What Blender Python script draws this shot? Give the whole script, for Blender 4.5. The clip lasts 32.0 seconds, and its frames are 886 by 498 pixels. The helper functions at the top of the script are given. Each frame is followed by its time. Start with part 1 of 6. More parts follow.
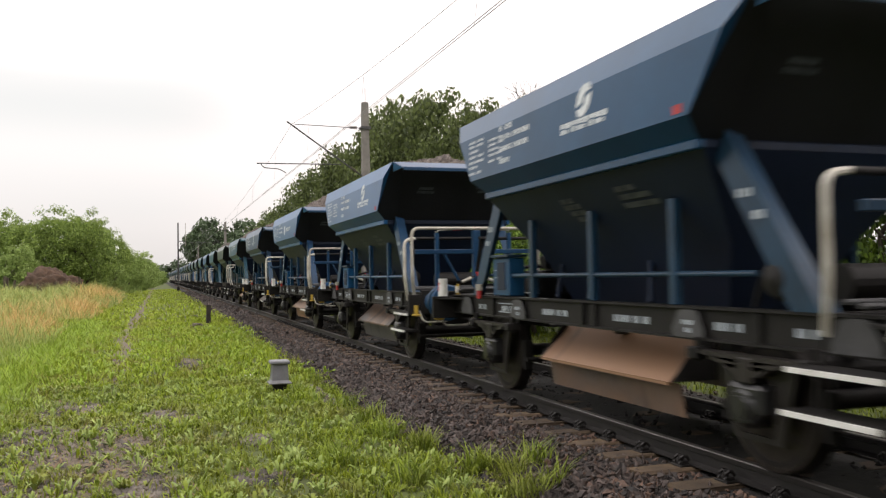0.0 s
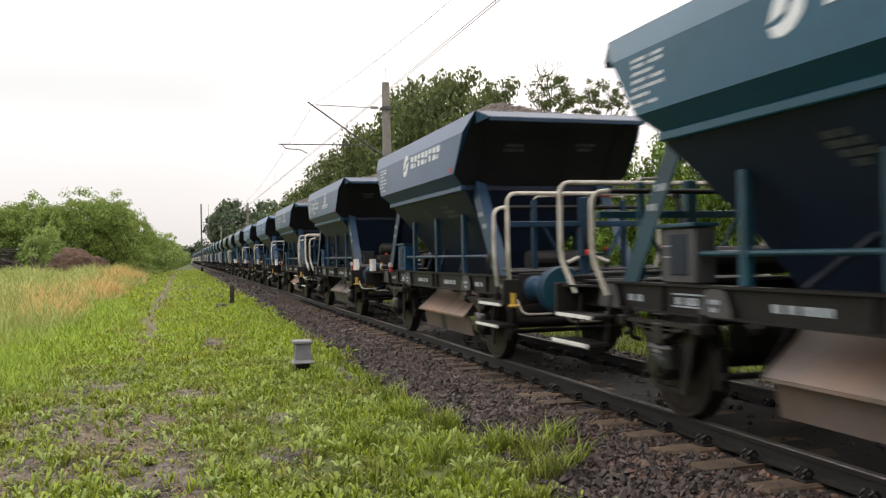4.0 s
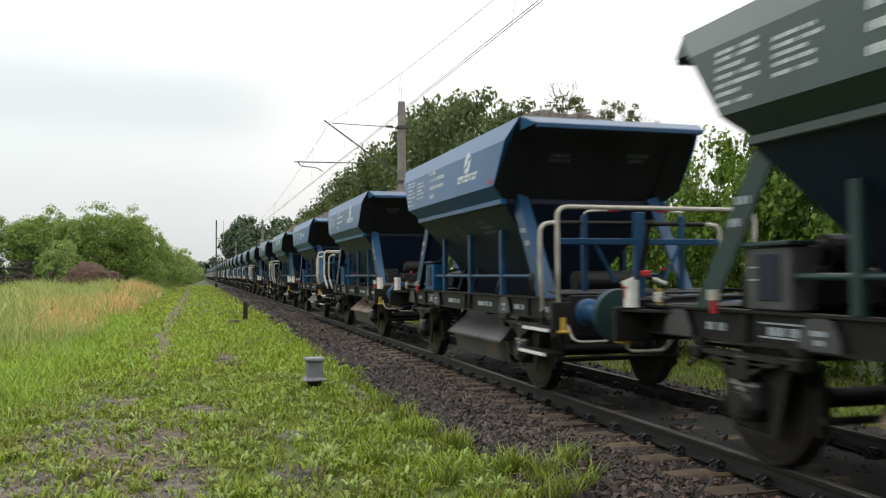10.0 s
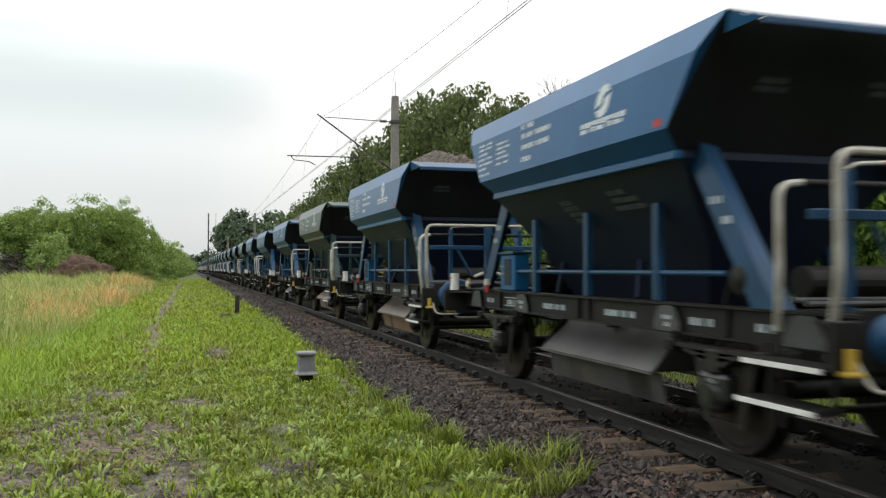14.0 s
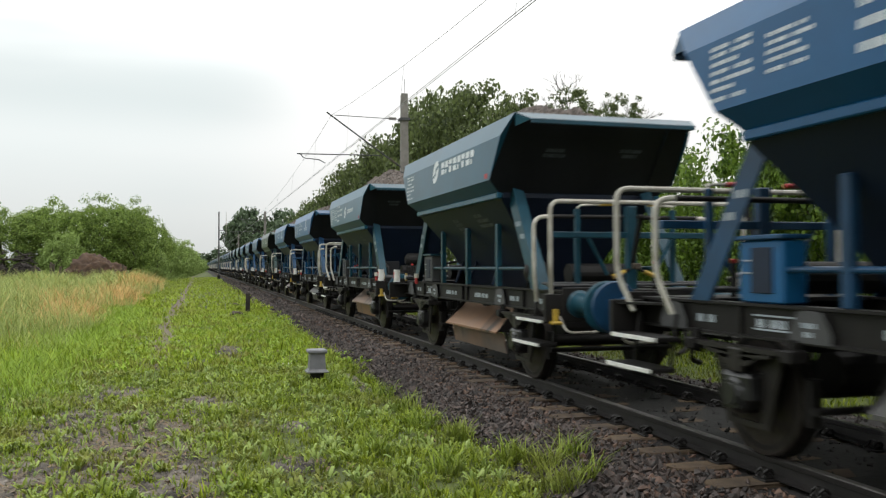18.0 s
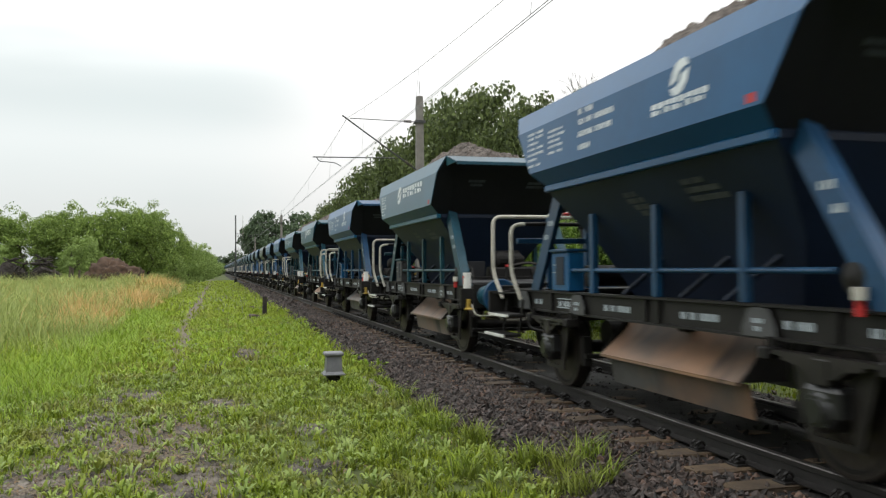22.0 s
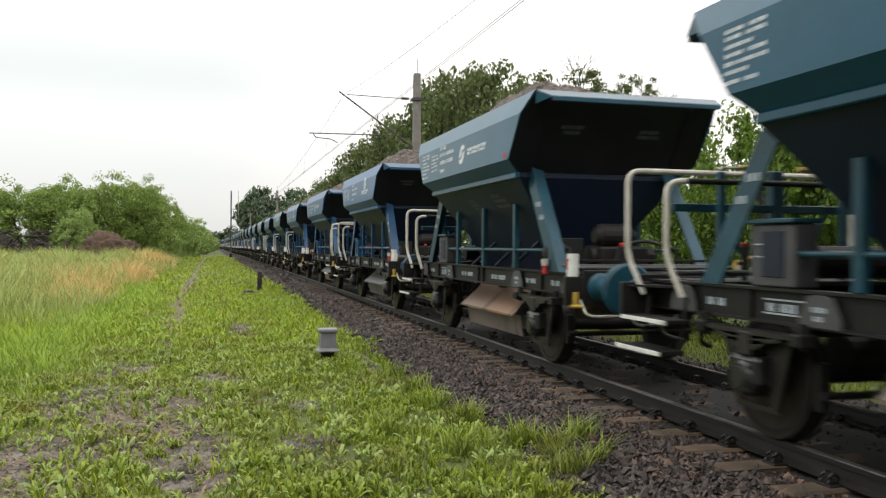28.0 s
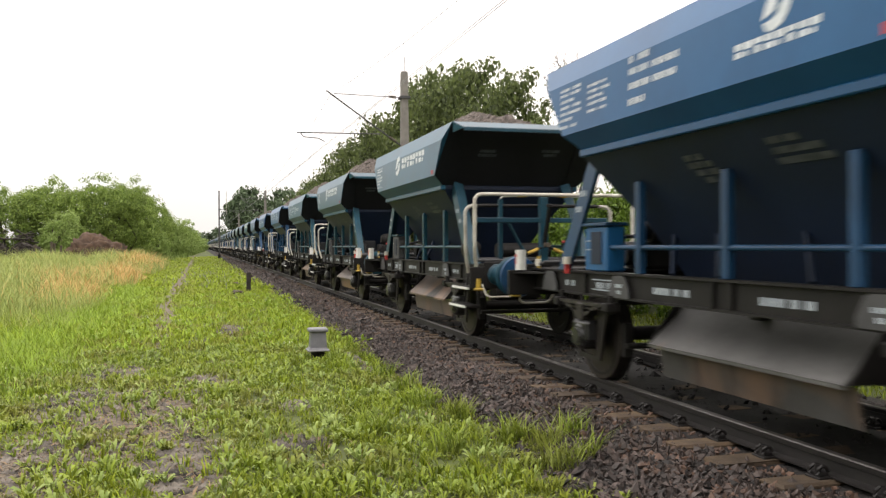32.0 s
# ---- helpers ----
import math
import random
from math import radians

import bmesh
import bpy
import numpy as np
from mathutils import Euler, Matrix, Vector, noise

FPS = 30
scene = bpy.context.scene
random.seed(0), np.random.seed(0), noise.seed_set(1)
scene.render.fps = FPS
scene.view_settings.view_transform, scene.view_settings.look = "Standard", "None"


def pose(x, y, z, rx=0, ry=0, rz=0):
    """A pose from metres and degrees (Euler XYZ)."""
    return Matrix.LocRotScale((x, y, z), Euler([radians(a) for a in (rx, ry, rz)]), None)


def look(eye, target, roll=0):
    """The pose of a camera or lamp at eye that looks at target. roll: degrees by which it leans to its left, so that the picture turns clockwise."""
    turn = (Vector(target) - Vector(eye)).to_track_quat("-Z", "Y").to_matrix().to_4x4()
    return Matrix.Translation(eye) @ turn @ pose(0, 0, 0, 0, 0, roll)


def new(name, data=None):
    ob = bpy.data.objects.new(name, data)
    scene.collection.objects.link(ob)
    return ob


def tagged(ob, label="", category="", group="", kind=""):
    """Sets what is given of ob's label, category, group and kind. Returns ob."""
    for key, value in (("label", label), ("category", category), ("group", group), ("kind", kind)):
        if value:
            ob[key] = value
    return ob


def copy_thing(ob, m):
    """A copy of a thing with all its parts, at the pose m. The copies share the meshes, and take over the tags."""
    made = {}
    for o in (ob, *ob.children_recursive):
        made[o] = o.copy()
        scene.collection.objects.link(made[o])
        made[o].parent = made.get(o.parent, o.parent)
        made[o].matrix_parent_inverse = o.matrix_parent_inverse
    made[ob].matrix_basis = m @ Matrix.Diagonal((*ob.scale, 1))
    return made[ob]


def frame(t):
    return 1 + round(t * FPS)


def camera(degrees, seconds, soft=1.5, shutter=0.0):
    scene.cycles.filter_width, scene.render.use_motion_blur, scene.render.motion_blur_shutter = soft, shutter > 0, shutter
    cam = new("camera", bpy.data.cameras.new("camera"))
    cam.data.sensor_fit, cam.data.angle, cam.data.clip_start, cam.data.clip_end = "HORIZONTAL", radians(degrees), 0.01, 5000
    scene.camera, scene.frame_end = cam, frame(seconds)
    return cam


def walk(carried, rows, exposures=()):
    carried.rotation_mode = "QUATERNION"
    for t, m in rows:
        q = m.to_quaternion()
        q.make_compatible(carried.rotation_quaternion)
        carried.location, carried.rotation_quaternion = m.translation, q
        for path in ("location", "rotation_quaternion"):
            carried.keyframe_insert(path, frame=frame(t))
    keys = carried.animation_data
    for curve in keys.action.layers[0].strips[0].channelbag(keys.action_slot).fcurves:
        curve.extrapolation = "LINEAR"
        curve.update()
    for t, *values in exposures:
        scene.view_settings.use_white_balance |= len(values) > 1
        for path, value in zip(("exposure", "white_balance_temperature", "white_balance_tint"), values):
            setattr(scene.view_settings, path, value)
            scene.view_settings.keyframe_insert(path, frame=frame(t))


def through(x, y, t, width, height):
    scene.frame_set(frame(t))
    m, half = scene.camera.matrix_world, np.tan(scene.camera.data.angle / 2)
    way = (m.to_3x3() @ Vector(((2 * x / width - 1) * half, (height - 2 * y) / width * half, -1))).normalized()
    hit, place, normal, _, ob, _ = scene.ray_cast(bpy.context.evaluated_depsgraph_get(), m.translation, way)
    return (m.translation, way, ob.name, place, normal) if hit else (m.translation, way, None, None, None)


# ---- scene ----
cam = camera(55.0, 32.0, soft=1.25, shutter=0.5)
EYE = 1.70
PATH = [
    (0.0, -18.48, 1.7, 0.94),
    (0.5, -18.25, 1.51, 0.95),
    (1.0, -18.1, 1.29, 1.0),
    (1.5, -18.02, 1.14, 0.93),
    (2.0, -17.8, 0.96, 0.96),
    (2.5, -17.6, 0.74, 0.59),
    (3.0, -17.4, 0.57, 0.61),
    (3.5, -17.18, 0.46, 0.82),
    (4.0, -17.03, 0.39, 1.09),
    (4.5, -16.95, 0.3, 0.8),
    (6.5, -16.6, 0.1, 1.04),
    (7.0, -16.46, 0.17, 0.74),
    (7.5, -16.38, 1.29, 0.77),
    (8.0, -16.29, 1.57, 0.5),
    (8.5, -16.22, 1.69, 0.13),
    (9.0, -16.17, 1.67, 0.92),
    (9.5, -16.12, 1.62, 0.56),
    (10.0, -16.13, 1.69, 0.3),
    (10.5, -16.25, 1.73, 1.1),
    (11.0, -16.2, 1.72, 0.72),
    (11.5, -16.23, 1.7, 0.15),
    (12.0, -16.26, 1.63, 0.03),
    (12.5, -16.34, 1.52, 0.02),
    (13.0, -16.34, 1.46, -0.3),
    (13.5, -16.46, 1.44, -0.3),
    (14.0, -16.64, 1.35, -0.09),
    (14.5, -16.77, 1.3, 1.41),
    (16.5, -16.55, 1.0, 0.21),
    (17.0, -16.39, 1.01, 0.51),
    (17.5, -16.21, 1.12, -0.43),
    (18.0, -15.97, 1.17, 0.16),
    (18.5, -15.74, 1.24, 0.25),
    (19.0, -15.6, 1.31, 0.08),
    (19.5, -15.54, 1.29, 0.14),
    (20.0, -15.42, 1.36, 0.53),
    (20.5, -15.27, 1.36, 0.17),
    (21.0, -15.13, 1.36, 1.3),
    (21.5, -14.97, 1.34, 0.02),
    (22.0, -14.9, 1.33, 0.4),
    (22.5, -14.94, 1.34, 0.36),
    (23.0, -14.88, 1.31, 0.07),
    (23.5, -14.8, 1.26, 0.16),
    (24.0, -14.74, 1.17, 0.05),
    (24.5, -14.71, 1.06, -0.15),
    (25.0, -14.67, 0.96, -0.52),
    (25.5, -14.78, 0.88, -0.39),
    (27.5, -15.1, 0.01, 0.38),
    (28.0, -15.21, -0.13, -0.4),
    (28.5, -15.24, -0.28, -0.05),
    (29.0, -15.28, -0.5, 0.03),
    (29.5, -15.37, -0.71, 0.21),
    (30.0, -15.47, -0.87, 0.45),
    (30.5, -15.58, -0.97, 0.16),
    (31.0, -15.66, -0.97, 0.54),
    (31.5, -15.82, -0.82, 0.21),
    (32.0, -15.94, -0.26, 0.26),
]
# the clip's camera begins warmer and drifts a little
LOOKS = [(0.0, -0.2, 7000, 18), (4.5, -0.13, 7000, 18), (7.5, -0.22, 6700, 11), (14.0, -0.32, 6600, 9), (25.0, -0.30, 6600, 9), (29.0, -0.06, 6900, 13), (32.0, 0.10, 7100, 16)]
walk(cam, [(t, pose(0, 0, EYE, 90 + pitch, roll, yaw)) for t, yaw, pitch, roll in PATH], LOOKS)

# ---- sky and light: a bright overcast day ----
world = bpy.data.worlds.new("overcast_sky")
scene.world = world
world.use_nodes = True


def make_sky():
    nt = world.node_tree
    bg = nt.nodes["Background"]
    sky = nt.nodes.new("ShaderNodeTexSky")
    sky.sky_type, sky.sun_disc = "NISHITA", False
    sky.sun_elevation, sky.sun_rotation = radians(55), radians(200)
    tc = nt.nodes.new("ShaderNodeTexCoord")
    mp = nt.nodes.new("ShaderNodeMapping")
    mp.inputs["Scale"].default_value = (1.0, 1.0, 5.0)
    nt.links.new(tc.outputs["Generated"], mp.inputs["Vector"])
    n = nt.nodes.new("ShaderNodeTexNoise")
    n.inputs["Scale"].default_value, n.inputs["Detail"].default_value = 1.7, 4
    nt.links.new(mp.outputs[0], n.inputs["Vector"])
    ramp = nt.nodes.new("ShaderNodeValToRGB")
    e = ramp.color_ramp.elements
    e[0].position, e[0].color = 0.34, (0.70, 0.75, 0.76, 1)
    e[1].position, e[1].color = 0.50, (1.08, 1.08, 1.08, 1)
    nt.links.new(n.outputs["Fac"], ramp.inputs["Fac"])
    # a soft grey bank of cloud low over the meadow
    sep = nt.nodes.new("ShaderNodeSeparateXYZ")
    nt.links.new(tc.outputs["Generated"], sep.inputs[0])
    rise = nt.nodes.new("ShaderNodeMapRange")
    rise.interpolation_type = "SMOOTHERSTEP"
    rise.inputs["From Min"].default_value, rise.inputs["From Max"].default_value = 0.12, 0.20
    nt.links.new(sep.outputs["Z"], rise.inputs["Value"])
    fall = nt.nodes.new("ShaderNodeMapRange")
    fall.interpolation_type = "SMOOTHERSTEP"
    fall.inputs["From Min"].default_value, fall.inputs["From Max"].default_value = 0.262, 0.20
    nt.links.new(sep.outputs["Z"], fall.inputs["Value"])
    west = nt.nodes.new("ShaderNodeMapRange")
    west.interpolation_type = "SMOOTHERSTEP"
    west.inputs["From Min"].default_value, west.inputs["From Max"].default_value = 0.20, -0.05
    nt.links.new(sep.outputs["X"], west.inputs["Value"])
    bank = rise.outputs["Result"]
    for other in (fall.outputs["Result"], west.outputs["Result"], n.outputs["Fac"]):
        mul = nt.nodes.new("ShaderNodeMath")
        mul.operation = "MULTIPLY"
        nt.links.new(bank, mul.inputs[0])
        nt.links.new(other, mul.inputs[1])
        bank = mul.outputs[0]
    grey = nt.nodes.new("ShaderNodeMix")
    grey.data_type = "RGBA"
    grey.inputs["B"].default_value = (0.22, 0.31, 0.33, 1)
    nt.links.new(bank, grey.inputs["Factor"])
    nt.links.new(ramp.outputs[0], grey.inputs["A"])
    # thin grey veil over the meadow's side of the sky
    veil = nt.nodes.new("ShaderNodeMath")
    veil.operation = "MULTIPLY"
    nt.links.new(west.outputs["Result"], veil.inputs[0])
    nt.links.new(n.outputs["Fac"], veil.inputs[1])
    dim = nt.nodes.new("ShaderNodeMix")
    dim.data_type = "RGBA"
    dim.inputs["B"].default_value = (0.87, 0.945, 0.955, 1)
    nt.links.new(veil.outputs[0], dim.inputs["Factor"])
    nt.links.new(grey.outputs["Result"], dim.inputs["A"])
    scaled = nt.nodes.new("ShaderNodeVectorMath")
    scaled.operation = "SCALE"
    scaled.inputs["Scale"].default_value = 0.1
    nt.links.new(sky.outputs[0], scaled.inputs[0])
    mix = nt.nodes.new("ShaderNodeMix")
    mix.data_type = "RGBA"
    mix.inputs["Factor"].default_value = 0.97
    nt.links.new(scaled.outputs[0], mix.inputs["A"])
    nt.links.new(dim.outputs["Result"], mix.inputs["B"])
    # an overcast sky is about three times as bright overhead as at the horizon
    high = nt.nodes.new("ShaderNodeMapRange")
    high.inputs["From Min"].default_value, high.inputs["From Max"].default_value = 0.0, 1.0
    high.inputs["To Min"].default_value, high.inputs["To Max"].default_value = 0.86, 3.4
    nt.links.new(sep.outputs["Z"], high.inputs["Value"])
    nt.links.new(high.outputs["Result"], bg.inputs["Strength"])
    nt.links.new(mix.outputs["Result"], bg.inputs["Color"])


make_sky()
sun = new("sun", bpy.data.lights.new("sun", "SUN"))
sun.data.energy, sun.data.angle, sun.data.color = 0.4, radians(25), (1.0, 0.97, 0.92)
sun.matrix_basis = look((0, 0, 30), (9, 14, 0))

# ---- materials ----
def material(name, base, dark=None, scale=3.0, rough=0.6, metal=0.0, bump=0.15, fine=60.0, mix=0.5, vary=0.0, spec=0.5):
    """A surface of two colours, broken up by coarse stains and fine grain, with a light relief."""
    m = bpy.data.materials.new(name)
    m.use_nodes = True
    nt = m.node_tree
    bsdf = nt.nodes["Principled BSDF"]
    tc = nt.nodes.new("ShaderNodeTexCoord")
    n1 = nt.nodes.new("ShaderNodeTexNoise")
    n1.inputs["Scale"].default_value, n1.inputs["Detail"].default_value = scale, 6
    n2 = nt.nodes.new("ShaderNodeTexNoise")
    n2.inputs["Scale"].default_value, n2.inputs["Detail"].default_value = fine, 3
    nt.links.new(tc.outputs["Object"], n1.inputs["Vector"])
    nt.links.new(tc.outputs["Object"], n2.inputs["Vector"])
    ramp = nt.nodes.new("ShaderNodeValToRGB")
    ramp.color_ramp.elements[0].position, ramp.color_ramp.elements[1].position = 0.5 - mix / 2, 0.5 + mix / 2
    dark = dark or tuple(c * 0.6 for c in base)
    ramp.color_ramp.elements[0].color, ramp.color_ramp.elements[1].color = (*dark, 1), (*base, 1)
    add = nt.nodes.new("ShaderNodeMath")
    add.operation = "MULTIPLY_ADD"
    add.inputs[1].default_value = 0.35
    nt.links.new(n2.outputs["Fac"], add.inputs[0])
    sub = nt.nodes.new("ShaderNodeMath")
    sub.operation = "SUBTRACT"
    sub.inputs[1].default_value = 0.175
    nt.links.new(n1.outputs["Fac"], sub.inputs[0])
    nt.links.new(sub.outputs[0], add.inputs[2])
    nt.links.new(add.outputs[0], ramp.inputs["Fac"])
    colour = ramp.outputs["Color"]
    if vary:
        info = nt.nodes.new("ShaderNodeObjectInfo")
        hsv = nt.nodes.new("ShaderNodeHueSaturation")
        rng = nt.nodes.new("ShaderNodeMapRange")
        rng.inputs["To Min"].default_value, rng.inputs["To Max"].default_value = 1 - vary, 1 + vary
        nt.links.new(info.outputs["Random"], rng.inputs["Value"])
        nt.links.new(rng.outputs["Result"], hsv.inputs["Value"])
        nt.links.new(colour, hsv.inputs["Color"])
        colour = hsv.outputs["Color"]
    nt.links.new(colour, bsdf.inputs["Base Color"])
    bsdf.inputs["Roughness"].default_value, bsdf.inputs["Metallic"].default_value = rough, metal
    bsdf.inputs["Specular IOR Level"].default_value = spec
    if bump:
        b = nt.nodes.new("ShaderNodeBump")
        b.inputs["Strength"].default_value, b.inputs["Distance"].default_value = bump, 0.02
        nt.links.new(add.outputs[0], b.inputs["Height"])
        nt.links.new(b.outputs["Normal"], bsdf.inputs["Normal"])
    return m


def leafy(name, light, dark, through=0.25, rough=0.5, worn=None):
    """Leaves and blades: a colour for each island between two greens, and a little light let through."""
    m = bpy.data.materials.new(name)
    m.use_nodes = True
    nt = m.node_tree
    bsdf = nt.nodes["Principled BSDF"]
    geo = nt.nodes.new("ShaderNodeNewGeometry")
    tc = nt.nodes.new("ShaderNodeTexCoord")
    n1 = nt.nodes.new("ShaderNodeTexNoise")
    n1.inputs["Scale"].default_value = 0.6
    nt.links.new(tc.outputs["Object"], n1.inputs["Vector"])
    add = nt.nodes.new("ShaderNodeMath")
    add.operation = "MULTIPLY_ADD"
    add.inputs[1].default_value, add.inputs[2].default_value = 0.6, -0.1
    nt.links.new(geo.outputs["Random Per Island"], add.inputs[0])
    add2 = nt.nodes.new("ShaderNodeMath")
    add2.operation = "MULTIPLY_ADD"
    add2.inputs[1].default_value = 0.5
    nt.links.new(n1.outputs["Fac"], add2.inputs[0])
    nt.links.new(add.outputs[0], add2.inputs[2])
    ramp = nt.nodes.new("ShaderNodeValToRGB")
    ramp.color_ramp.elements[0].color, ramp.color_ramp.elements[1].color = (*dark, 1), (*light, 1)
    nt.links.new(add2.outputs[0], ramp.inputs["Fac"])
    colour = ramp.outputs["Color"]
    if worn:
        # patches where the growth is thin, brown and tired
        n2 = nt.nodes.new("ShaderNodeTexNoise")
        n2.inputs["Scale"].default_value, n2.inputs["Detail"].default_value = 0.85, 5
        nt.links.new(tc.outputs["Object"], n2.inputs["Vector"])
        f2 = nt.nodes.new("ShaderNodeMapRange")
        f2.inputs["From Min"].default_value, f2.inputs["From Max"].default_value = 0.47, 0.68
        f2.inputs["To Max"].default_value = 0.85
        nt.links.new(n2.outputs["Fac"], f2.inputs["Value"])
        mx = nt.nodes.new("ShaderNodeMix")
        mx.data_type = "RGBA"
        mx.inputs["B"].default_value = (*worn, 1)
        nt.links.new(f2.outputs["Result"], mx.inputs["Factor"])
        nt.links.new(colour, mx.inputs["A"])
        colour = mx.outputs["Result"]
    nt.links.new(colour, bsdf.inputs["Base Color"])
    bsdf.inputs["Roughness"].default_value = rough
    bsdf.inputs["Specular IOR Level"].default_value = 0.18
    trans = nt.nodes.new("ShaderNodeBsdfTranslucent")
    nt.links.new(colour, trans.inputs["Color"])
    mixer = nt.nodes.new("ShaderNodeMixShader")
    mixer.inputs["Fac"].default_value = through
    nt.links.new(bsdf.outputs[0], mixer.inputs[1])
    nt.links.new(trans.outputs[0], mixer.inputs[2])
    nt.links.new(mixer.outputs[0], nt.nodes["Material Output"].inputs["Surface"])
    return m


PAINT = {
    "blue": material("blue_paint", (0.011, 0.094, 0.228), (0.009, 0.068, 0.168), 1.3, 0.29, 0.0, 0.05, 9, 0.6, 0.1, 0.28),
    "navy": material("navy_paint", (0.010, 0.062, 0.138), (0.008, 0.044, 0.098), 1.3, 0.29, 0.0, 0.05, 9, 0.6, 0.1, 0.28),
    "teal": material("teal_paint", (0.012, 0.088, 0.145), (0.010, 0.062, 0.10), 1.3, 0.29, 0.0, 0.05, 9, 0.6, 0.12, 0.28),
    "olive": material("olive_paint", (0.032, 0.06, 0.052), (0.022, 0.04, 0.036), 1.3, 0.3, 0.0, 0.02, 25, 0.6, 0.1),
}
DARKER = {
    "blue": material("dirty_blue_paint", (0.011, 0.058, 0.135), (0.008, 0.034, 0.075), 2.2, 0.36, 0.0, 0.08, 25, 0.5, 0.15, 0.32),
    "navy": material("dirty_navy_paint", (0.011, 0.045, 0.09), (0.008, 0.024, 0.045), 2.2, 0.36, 0.0, 0.08, 25, 0.5, 0.15, 0.32),
    "teal": material("dirty_teal_paint", (0.010, 0.064, 0.098), (0.008, 0.032, 0.046), 2.2, 0.36, 0.0, 0.08, 25, 0.5, 0.15, 0.32),
    "olive": material("dirty_olive_paint", (0.02, 0.05, 0.05), (0.013, 0.028, 0.028), 2.2, 0.36, 0.0, 0.08, 25, 0.5, 0.15, 0.32),
}
# soot of the ends, blackened so that it also holds their shade
SHADE_SOOT = material("sooty_black_paint", (0.017, 0.018, 0.021), (0.008, 0.008, 0.009), 1.5, 0.5, 0.0, 0.05, 30, 0.6, 0.15, 0.3)
# funnel grime darkened further: the shade under the bin is in this colour
SHADE_GRIME = material("grimy_dark_paint", (0.008, 0.017, 0.040), (0.004, 0.008, 0.018), 1.2, 0.5, 0.0, 0.05, 30, 0.6, 0.2, 0.3)
AXLEBOX = material("oily_axle_box", (0.028, 0.028, 0.03), (0.01, 0.01, 0.01), 6, 0.32, 0.2, 0.1, 40)
GEAR = material("oily_brown_running_gear", (0.024, 0.020, 0.018), (0.008, 0.007, 0.006), 5, 0.5, 0.1, 0.15, 40, 0.5, 0.2, 0.35)
BLACK = material("underframe_black", (0.0128, 0.0112, 0.0106), (0.0055, 0.005, 0.0048), 4, 0.6, 0.0, 0.12, 50, 0.5, 0.0, 0.25)
GREYPLATE = material("grey_plate", (0.062, 0.062, 0.065), (0.03, 0.03, 0.032), 4, 0.6)
WHEEL = material("wheel_steel", (0.011, 0.0095, 0.0085), (0.005, 0.0045, 0.004), 5, 0.55, 0.1, 0.1, 50, 0.5, 0.0, 0.25)
TREAD = material("wheel_tread", (0.06, 0.05, 0.045), (0.025, 0.02, 0.018), 5, 0.45, 0.7, 0.02)
WHITE = material("white_paint", (0.72, 0.72, 0.7), (0.5, 0.49, 0.46), 6, 0.5, 0.0, 0.05)
WORN_WHITE = material("worn_white_tube", (0.52, 0.5, 0.45), (0.3, 0.27, 0.22), 6, 0.5, 0.0, 0.05, 40, 0.5, 0.2)
LETTER = material("white_lettering", (0.72, 0.75, 0.77), (0.5, 0.54, 0.57), 9, 0.5, 0.0, 0.0)
YELLOW = material("yellow_paint", (0.5, 0.33, 0.03), (0.25, 0.16, 0.03), 8, 0.5)
RED = material("red_paint", (0.5, 0.02, 0.02), (0.3, 0.015, 0.015), 8, 0.5)
RAIL = material("rail_steel", (0.017, 0.014, 0.0135), (0.008, 0.007, 0.0065), 6, 0.55, 0.2)
RAILHEAD = material("rail_head", (0.2, 0.19, 0.18), (0.08, 0.07, 0.065), 8, 0.35, 0.8, 0.03)
SLEEPER = material("old_sleeper_wood", (0.118, 0.078, 0.043), (0.035, 0.022, 0.015), 5, 0.85, 0.0, 0.5, 45, 0.5, 0.3)
CONCRETE = material("grey_concrete", (0.2, 0.187, 0.168), (0.11, 0.102, 0.092), 3, 0.85, 0.0, 0.3, 40)
BOXGREY = material("grey_box_plastic", (0.17, 0.17, 0.185), (0.11, 0.11, 0.12), 8, 0.55)
WIRE = material("wire_metal", (0.3, 0.3, 0.3), (0.2, 0.2, 0.2), 5, 0.6, 0.0, 0)
BARK = material("bark", (0.09, 0.07, 0.05), (0.035, 0.028, 0.02), 9, 0.9, 0.0, 0.6)
LOAD = material("gravel_load", (0.145, 0.118, 0.102), (0.035, 0.029, 0.026), 24, 0.9, 0.0, 1.0, 38, 0.3)
FADED = material("faded_lettering", (0.075, 0.085, 0.095), (0.02, 0.025, 0.03), 14, 0.6, 0.0, 0.0)
FADED_WHITE = material("worn_white_lettering", (0.42, 0.46, 0.5), (0.2, 0.24, 0.28), 22, 0.5, 0.0, 0.0)
ROTTEN = material("rotten_dark_wood", (0.045, 0.036, 0.03), (0.014, 0.011, 0.01), 4, 0.95, 0.0, 0.6, 30)
EARTH = material("brown_heap", (0.1, 0.058, 0.036), (0.035, 0.022, 0.015), 3, 0.95, 0.0, 0.6, 30)


